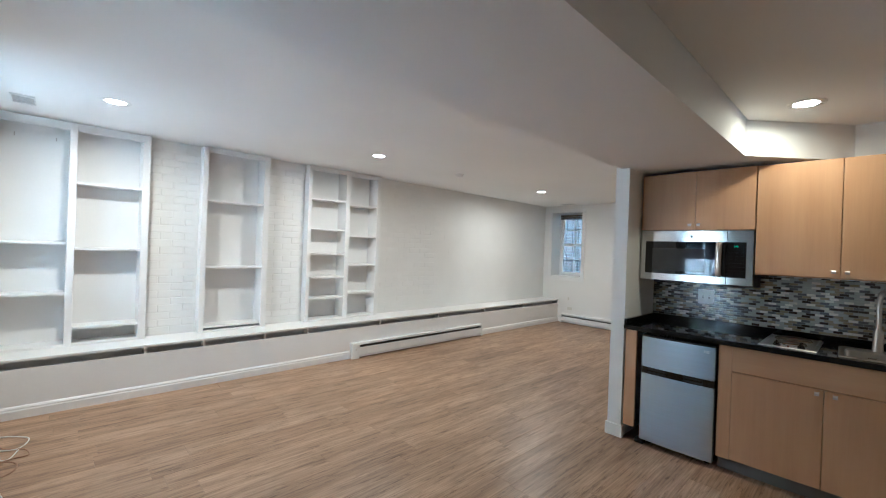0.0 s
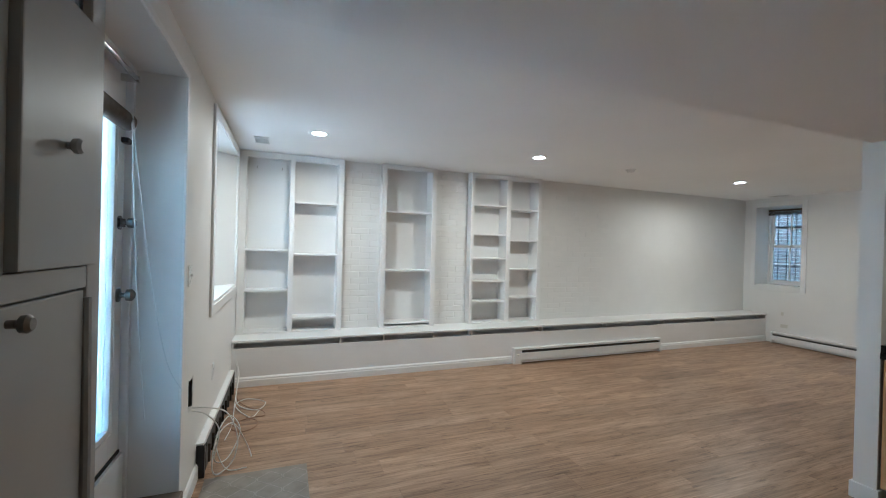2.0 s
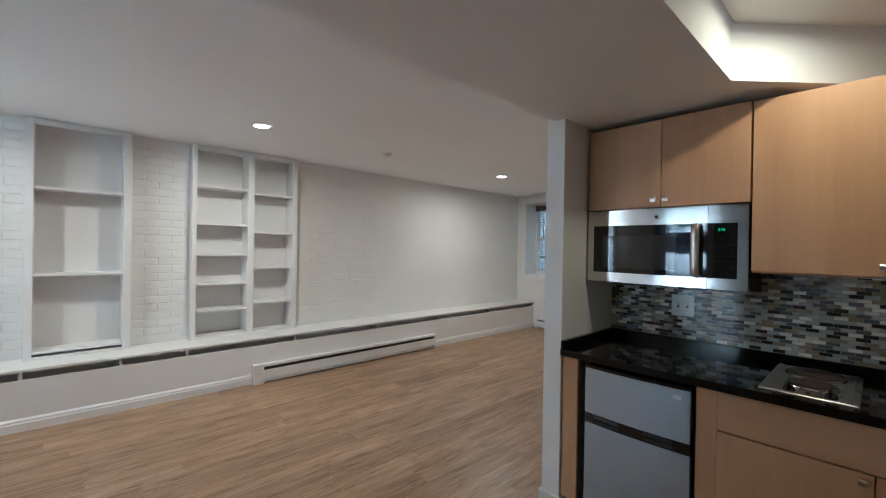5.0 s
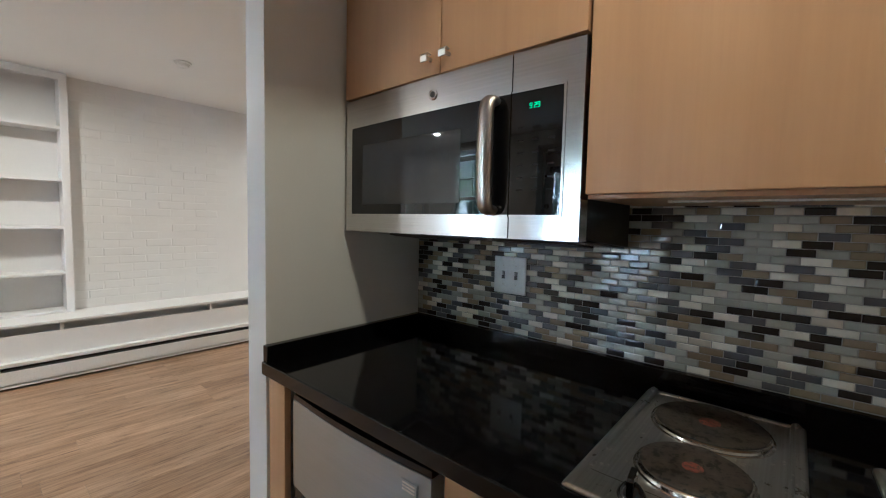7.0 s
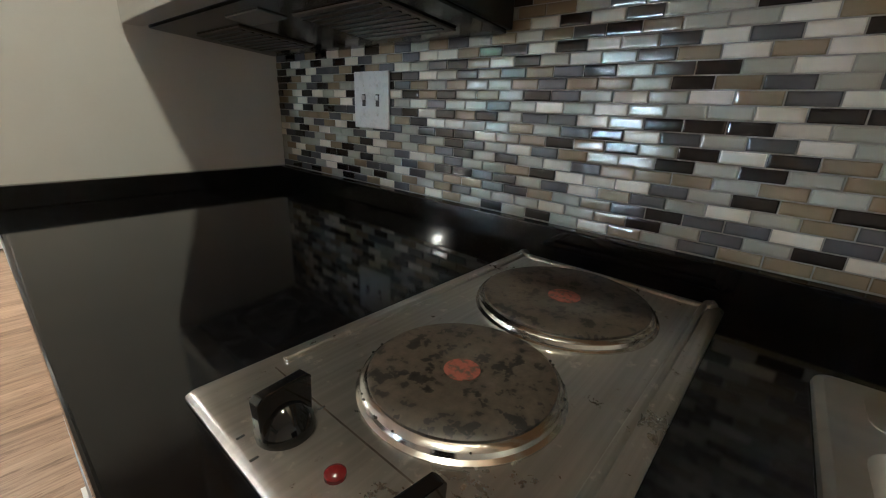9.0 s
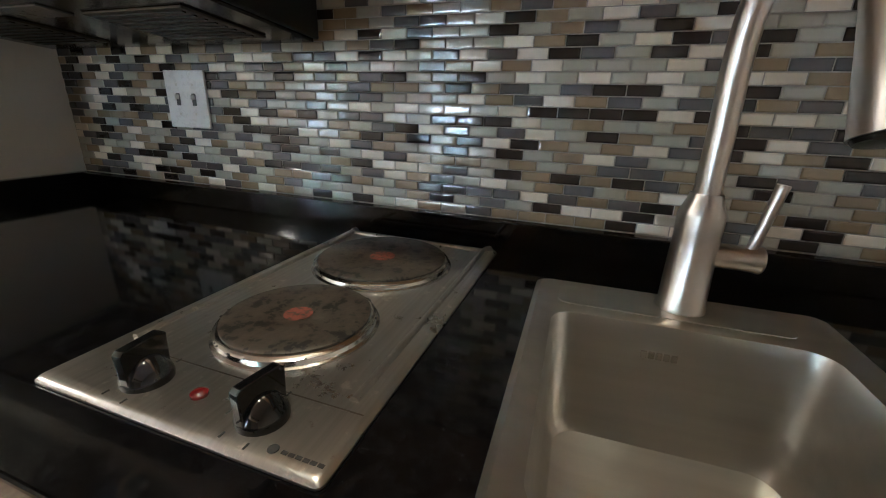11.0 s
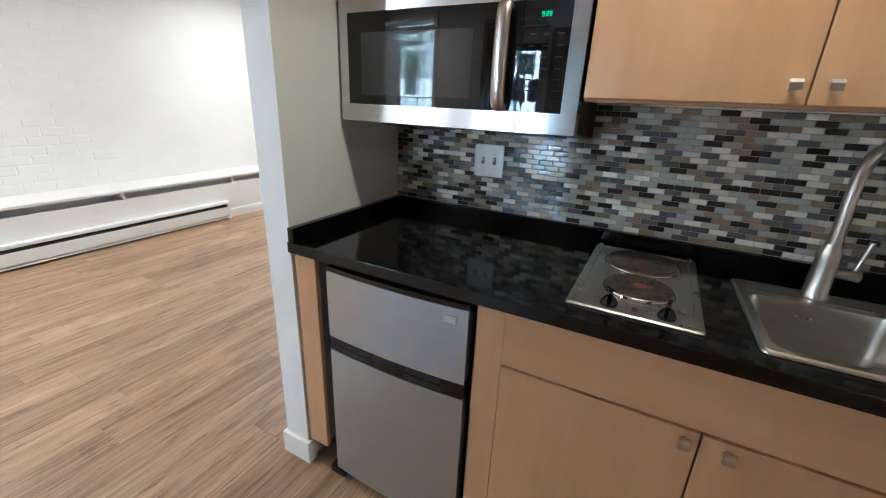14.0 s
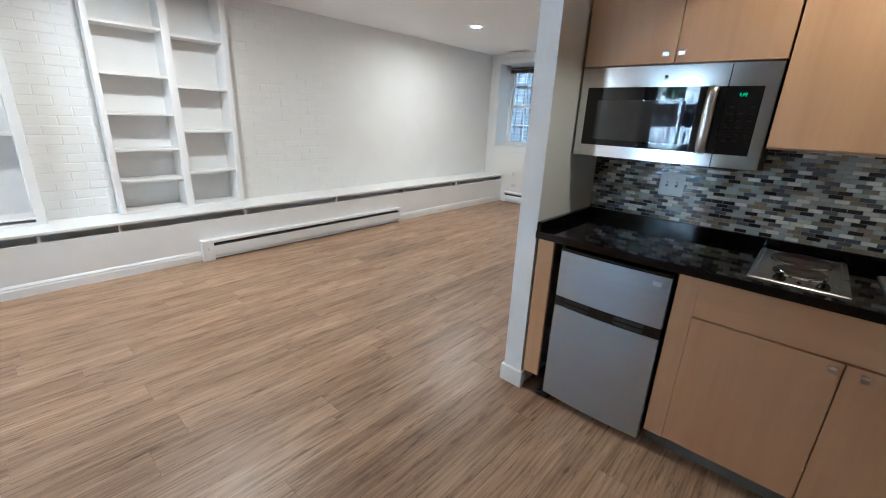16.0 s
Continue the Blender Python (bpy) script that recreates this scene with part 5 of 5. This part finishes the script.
def street_house():
    # added house front, its sunlit face reflects light into the street openings
    b = thing("street_house", (-17, 3, ROADZ), "pale rendered house front added across the street to bounce sunlight", "house")
    part("wall", boxes(((-19, -14, ROADZ), (-17, 22, 7.4))), HOUSE, b)
    part("cornice", boxes(((-17.0, -14, 7.0), (-16.8, 22, 7.4))), TRIM, b)
    for i in range(9):
        for j in range(2):
            y, z = -12 + 3.8 * i, 1.5 + 3.0 * j
            w = part("window", boxes(((-17.0, y, z), (-16.94, y + 1.2, z + 1.9))), TRIM, b)
            part("pane", boxes(((-16.94, y + 0.1, z + 0.1), (-16.92, y + 1.1, z + 0.9)), ((-16.94, y + 0.1, z + 1.0), (-16.92, y + 1.1, z + 1.8))), BLACKGLASS, w)


def parked_car(y, paint, label):
    """A van-like estate car standing along the kerb; its side faces the flat."""
    c = thing("parked_car", (-9.5, y, ROADZ), label, "car")
    z = ROADZ
    part("body", prism([(y - 2.25, z + 0.25), (y + 2.25, z + 0.25), (y + 2.3, z + 0.75), (y + 1.45, z + 0.98), (y - 2.2, z + 1.0), (y - 2.3, z + 0.7)], -10.4, -8.6, 0), paint, c, cuts=0.05)
    part("cabin", prism([(y + 1.40, z + 0.97), (y + 0.75, z + 1.58), (y - 1.85, z + 1.62), (y - 2.18, z + 0.98)], -10.28, -8.72, 0), paint, c, cuts=0.05)
    for a, b in ((0.08, 1.12), (-0.95, 0.0), (-1.9, -1.03)):
        top = 0.66 if a > 0 else b
        part("side_window", prism([(y + a, z + 1.02), (y + b, z + 1.02), (y + min(top, b), z + 1.50), (y + a + 0.04, z + 1.52)], -8.74, -8.705, 0), BLACKGLASS, c)
    for o in (-1.4, 1.45):
        w = part("wheel", lathe([(0.31, -0.1), (0.33, -0.07), (0.33, 0.07), (0.31, 0.1), (0.2, 0.1)], (-8.68, y + o, z + 0.33), Euler((0, radians(90), 0)).to_matrix(), 24), BLACK, c, smooth=True)
        part("rim", lathe([(0.2, 0), (0.2, 0.012), (0.05, 0.03)], (-8.58, y + o, z + 0.33), Euler((0, radians(90), 0)).to_matrix(), 20), CHROME, w, smooth=True)


def street_tree(x, y, height, seed):
    """Forked trunk and a loose crown of separate leaves."""
    rng = random.Random(seed)
    t = thing("street_tree", (x, y, ROADZ), "leafy street tree beside the parked cars", "tree", "street trees")
    z = ROADZ
    part("trunk", tube([(x, y, z), (x + 0.04, y, z + 1.0), (x - 0.03, y + 0.05, z + 2.0), (x, y, z + height * 0.6)], [0.15, 0.12, 0.10, 0.05], 10, 4), BARK, t, smooth=True)
    tips = []
    for k in range(9):
        a, up = k * 2.4 + rng.random(), rng.uniform(0.35, 0.62) * height
        tip = Vector((x + math.cos(a) * rng.uniform(0.9, 1.7), y + math.sin(a) * rng.uniform(0.9, 1.7), z + up + rng.uniform(0.3, 1.2)))
        root = Vector((x, y, z + 1.5 + 0.14 * k))
        part("limb", tube([root, root.lerp(tip, 0.5) + Vector((0, 0, 0.15)), tip], [0.05, 0.035, 0.012], 7, 3), BARK, t, smooth=True)
        tips.append(tip)
    vs, fs = [], []
    for k in range(1500):
        c = rng.choice(tips) + Vector((rng.gauss(0, 0.5), rng.gauss(0, 0.5), rng.gauss(0, 0.42)))
        u = Vector((rng.gauss(0, 1), rng.gauss(0, 1), rng.gauss(0, 0.6))).normalized()
        v = u.orthogonal().normalized()
        r = rng.uniform(0.07, 0.14)
        n = len(vs)
        vs += [c - u * r, c + v * r * 0.55 + u.cross(v) * 0.02, c + u * r, c - v * r * 0.55 + u.cross(v) * 0.02]
        fs.append((n, n + 1, n + 2, n + 3))
    me = bpy.data.meshes.new("crown")
    me.from_pydata([p - Vector((x, y, z)) for p in vs], [], fs)
    me.materials.append(LEAF)
    new("crown", me).parent = t


# kept pale to strengthen the bounce from the added house
HOUSE = surface("pale_render", (0.68, 0.65, 0.61), 0.9, 0, 0.1, 1, 20, 0.2)
BARK = surface("grey_bark", (0.12, 0.10, 0.08), 0.9, 0, 0.2, 6, 40, 0.6)
LEAF = surface("green_leaves", (0.07, 0.12, 0.035), 0.5, 0, 0.3, 2, 30, 0)
CARA, CARB = plain("white_car_paint", (0.7, 0.7, 0.7), 0.25, 0, 0.5), plain("dark_car_paint", (0.06, 0.07, 0.09), 0.25, 0, 0.5)
street_house()
parked_car(2.5, CARA, "white parked estate car at the kerb beyond the door")
parked_car(-3.4, CARB, "dark parked estate car at the kerb beyond the door")
street_tree(-11.6, 4.4, 5.0, 3)
street_tree(-13.6, 10.2, 5.4, 7)


# ---------------------------------------------------------------- pieces: planks, bricks, mosaic tiles
def piece_mesh(name, size, mat, chamfer, up=2, crown=0.0):
    """A low slab with a chamfered face; up: the axis of its face, towards +1 or -1 by the sign of size[up]."""
    o = [k for k in range(3) if k != up]
    h = size[up]
    vs = []
    sg = math.copysign(1, h)
    rings = [(0, 0), (0, h - sg * (chamfer + crown * 0.12)), (chamfer, h - sg * crown * 0.12)] + ([(chamfer + crown, h)] if crown else [])
    for inset, z in rings:
        for sa, sb in ((0, 0), (1, 0), (1, 1), (0, 1)):
            p = [0, 0, 0]
            p[o[0]] = inset + (size[o[0]] - 2 * inset) * sa
            p[o[1]] = inset + (size[o[1]] - 2 * inset) * sb
            p[up] = z
            vs.append(p)
    e = 4 * (len(rings) - 1)
    fs = [(e, e + 1, e + 2, e + 3)] + [(4 * r + k, 4 * r + (k + 1) % 4, 4 * r + 4 + (k + 1) % 4, 4 * r + 4 + k) for r in range(len(rings) - 1) for k in range(4)]
    me = bpy.data.meshes.new(name)
    me.from_pydata(vs, [], fs)
    bm = bmesh.new()
    bm.from_mesh(me)
    bmesh.ops.recalc_face_normals(bm, faces=bm.faces[:])
    bm.to_mesh(me)
    bm.free()
    me.materials.append(mat)
    return me


def lay(name, me, at, parent):
    ob = new(name, me)
    ob.parent = parent
    ob.location = Vector(at) - origin_of(parent)
    return ob


def planks():
    f = thing("floor", (0, 0, -0.004), "grey-brown oak plank floor, matt and worn", "floor", kind="structure")
    pw, pl = 0.180, 1.22
    rng = random.Random(11)
    full = piece_mesh("plank", (pl - 0.0008, pw - 0.0008, 0.004), FLOORWOOD, 0.0007)
    rows = int(math.ceil((YN - 0.3 - YS) / pw))
    for r in range(rows):
        y = YS + r * pw
        x0, x1 = XW, (XE if y > -0.09 else XK + 0.05)
        x = x0 - rng.uniform(0.05, 1.15)
        while x < x1:
            a, b = max(x, x0), min(x + pl, x1)
            if b - a > 0.03:
                me = full if b - a > pl - 1e-4 else piece_mesh("plank_cut", (b - a - 0.0008, pw - 0.0008, 0.004), FLOORWOOD, 0.0007)
                lay("plank", me, (a, y, -0.004), f)
            x += pl


planks()


def wall_bricks():
    w = bpy.data.objects["wall_north"]
    bl, bh, gap = 0.209, 0.069, 0.005
    rng = random.Random(5)
    meshes = []
    for k in range(12):
        me = piece_mesh("brick", (bl, -0.0045 - 0.0003 * k, bh), BRICK, 0.0038, 1)
        for v in me.vertices:
            v.co.x += rng.uniform(-0.0035, 0.0035)
            v.co.z += rng.uniform(-0.0035, 0.0035)
            v.co.y += rng.uniform(-0.0007, 0.0007) if v.co.y < -0.001 else 0
        meshes.append(me)
    rest = bmesh.new()
    count = 0
    for a, b in PANELS:
        r = 0
        z = BENCHZ + 0.012
        while z + bh < HC - 0.002:
            x = a + 0.004 - (bl + gap) * (0.5 if r % 2 else 0.0)
            while x < b - 0.02:
                p, q = max(x, a + 0.002), min(x + bl, b - 0.002)
                if q - p > 0.03:
                    whole = q - p > bl - 1e-4
                    if count < 300 and (b < 1 or x < 1.2):
                        count += 1
                        me = rng.choice(meshes) if whole else piece_mesh("brick_cut", (q - p, -0.0055, bh), BRICK, 0.0038, 1)
                        lay("brick", me, (p, YN + (0.0072 if b < 1 else 0.0096) + rng.uniform(-0.0008, 0.0008), z + rng.uniform(-0.0025, 0.0025)), w).rotation_euler = (0, rng.gauss(0, 0.010), 0)
                    else:
                        dz, dy = rng.uniform(-0.0015, 0.0015), 0.0044 + rng.uniform(-0.0006, 0.0006)
                        vs = block(rest, (p, YN + dy, z + dz), (q, YN + 0.0055, z + bh + dz))
                        for v in vs:
                            if v.co.y < YN + 0.003:
                                v.co.x += 0.004 if v.co.x < (p + q) / 2 else -0.004
                                v.co.z += 0.004 if v.co.z < z + bh / 2 else -0.004
                x += bl + gap
            z += bh + gap
            r += 1
    tagged(part("bricks", rest, BRICK, w), "white painted bricks", kind="stuff")


wall_bricks()


def tile_mat(name, colour, rough, coat, vary):
    return surface(name, colour, rough, 0, vary, 14, 60, 0.05, coat=coat, shift=True, dist=0.0006)


TILES = (tile_mat("tile_cream_marble", (0.80, 0.755, 0.655), 0.30, 0.1, 0.12), tile_mat("tile_dark_glass", (0.036, 0.029, 0.026), 0.08, 0.1, 0.2),
         tile_mat("tile_slate_glass", (0.135, 0.138, 0.148), 0.085, 0.1, 0.12), tile_mat("tile_taupe_glass", (0.315, 0.256, 0.170), 0.09, 0.1, 0.1),
         tile_mat("tile_pale_grey_glass", (0.455, 0.452, 0.395), 0.085, 0.1, 0.08), tile_mat("tile_beige_stone", (0.66, 0.60, 0.49), 0.35, 0.1, 0.14))


def backsplash():
    s = thing("backsplash", (XK, -1.0, 0.950), "mosaic backsplash of small brown, grey and cream tiles", "backsplash", kind="structure")
    part("grout", boxes(((XK - 0.0015, YEND, 0.948), (XK + 0.0055, -0.0015, 1.70))), GROUT, s)
    pw, ph, g = 0.0478, 0.0172, 0.0018
    rng = random.Random(8)
    near = []
    for m in TILES:
        kinds = []
        for q in range(5):
            me = piece_mesh("tile", (-0.0045, pw - g, ph - g), m, 0.0010, 0, 0.0024)
            ty, tz = rng.uniform(-0.006, 0.006), rng.uniform(-0.022, 0.022)
            for v in me.vertices:
                if v.co.x < -0.002:
                    v.co.x += ty * (v.co.y - pw / 2) + tz * (v.co.z - ph / 2)
            kinds.append(me)
        near.append(kinds)
    weights = (0.17, 0.18, 0.18, 0.20, 0.24, 0.03)
    rest = [([], []) for _ in TILES]
    count = 0
    r = 0
    z = 0.9515
    x = XK + 0.001
    while z < 1.40:
        y = -0.003 - (pw / 2 if r % 2 else pw)
        if r % 2:
            y = -0.003 - pw * 0.5
        last = -1
        while y > YEND:
            k = rng.choices(range(len(TILES)), weights)[0]
            if k == last and rng.random() < 0.6:
                k = rng.choices(range(len(TILES)), weights)[0]
            last = k
            if count < 300 and -1.40 < y < -0.80:
                count += 1
                lay("tile", rng.choice(near[k]), (x, y, z), s)
            else:
                vs, fs = rest[k]
                base = len(vs)
                ty, tz = rng.uniform(-0.006, 0.006), rng.uniform(-0.022, 0.022)
                for inset, d in ((0, 0), (0, -0.0032), (0.0010, -0.0042), (0.0034, -0.0045)):
                    for sa, sb in ((0, 0), (1, 0), (1, 1), (0, 1)):
                        yy = y + inset + (pw - g - 2 * inset) * sa
                        tip = (ty * (sa - 0.5) * pw + tz * (sb - 0.5) * ph) if d else 0
                        vs.append((x + d + tip - XK, min(yy, -0.0035) + 1.0, z + inset + (ph - g - 2 * inset) * sb - 0.950))
                fs.append((base + 12, base + 15, base + 14, base + 13))
                for q in (0, 4, 8):
                    for e in range(4):
                        fs.append((base + q + e, base + q + 4 + e, base + q + 4 + (e + 1) % 4, base + q + (e + 1) % 4))
            y -= pw
        z += ph
        r += 1
    for k, (vs, fs) in enumerate(rest):
        me = bpy.data.meshes.new("tiles")
        me.from_pydata(vs, [], fs)
        bm = bmesh.new()
        bm.from_mesh(me)
        bmesh.ops.recalc_face_normals(bm, faces=bm.faces[:])
        bm.to_mesh(me)
        bm.free()
        me.materials.append(TILES[k])
        ob = new("tiles", me)
        ob.parent = s
        tagged(ob, "small mosaic tiles", kind="stuff")


backsplash()
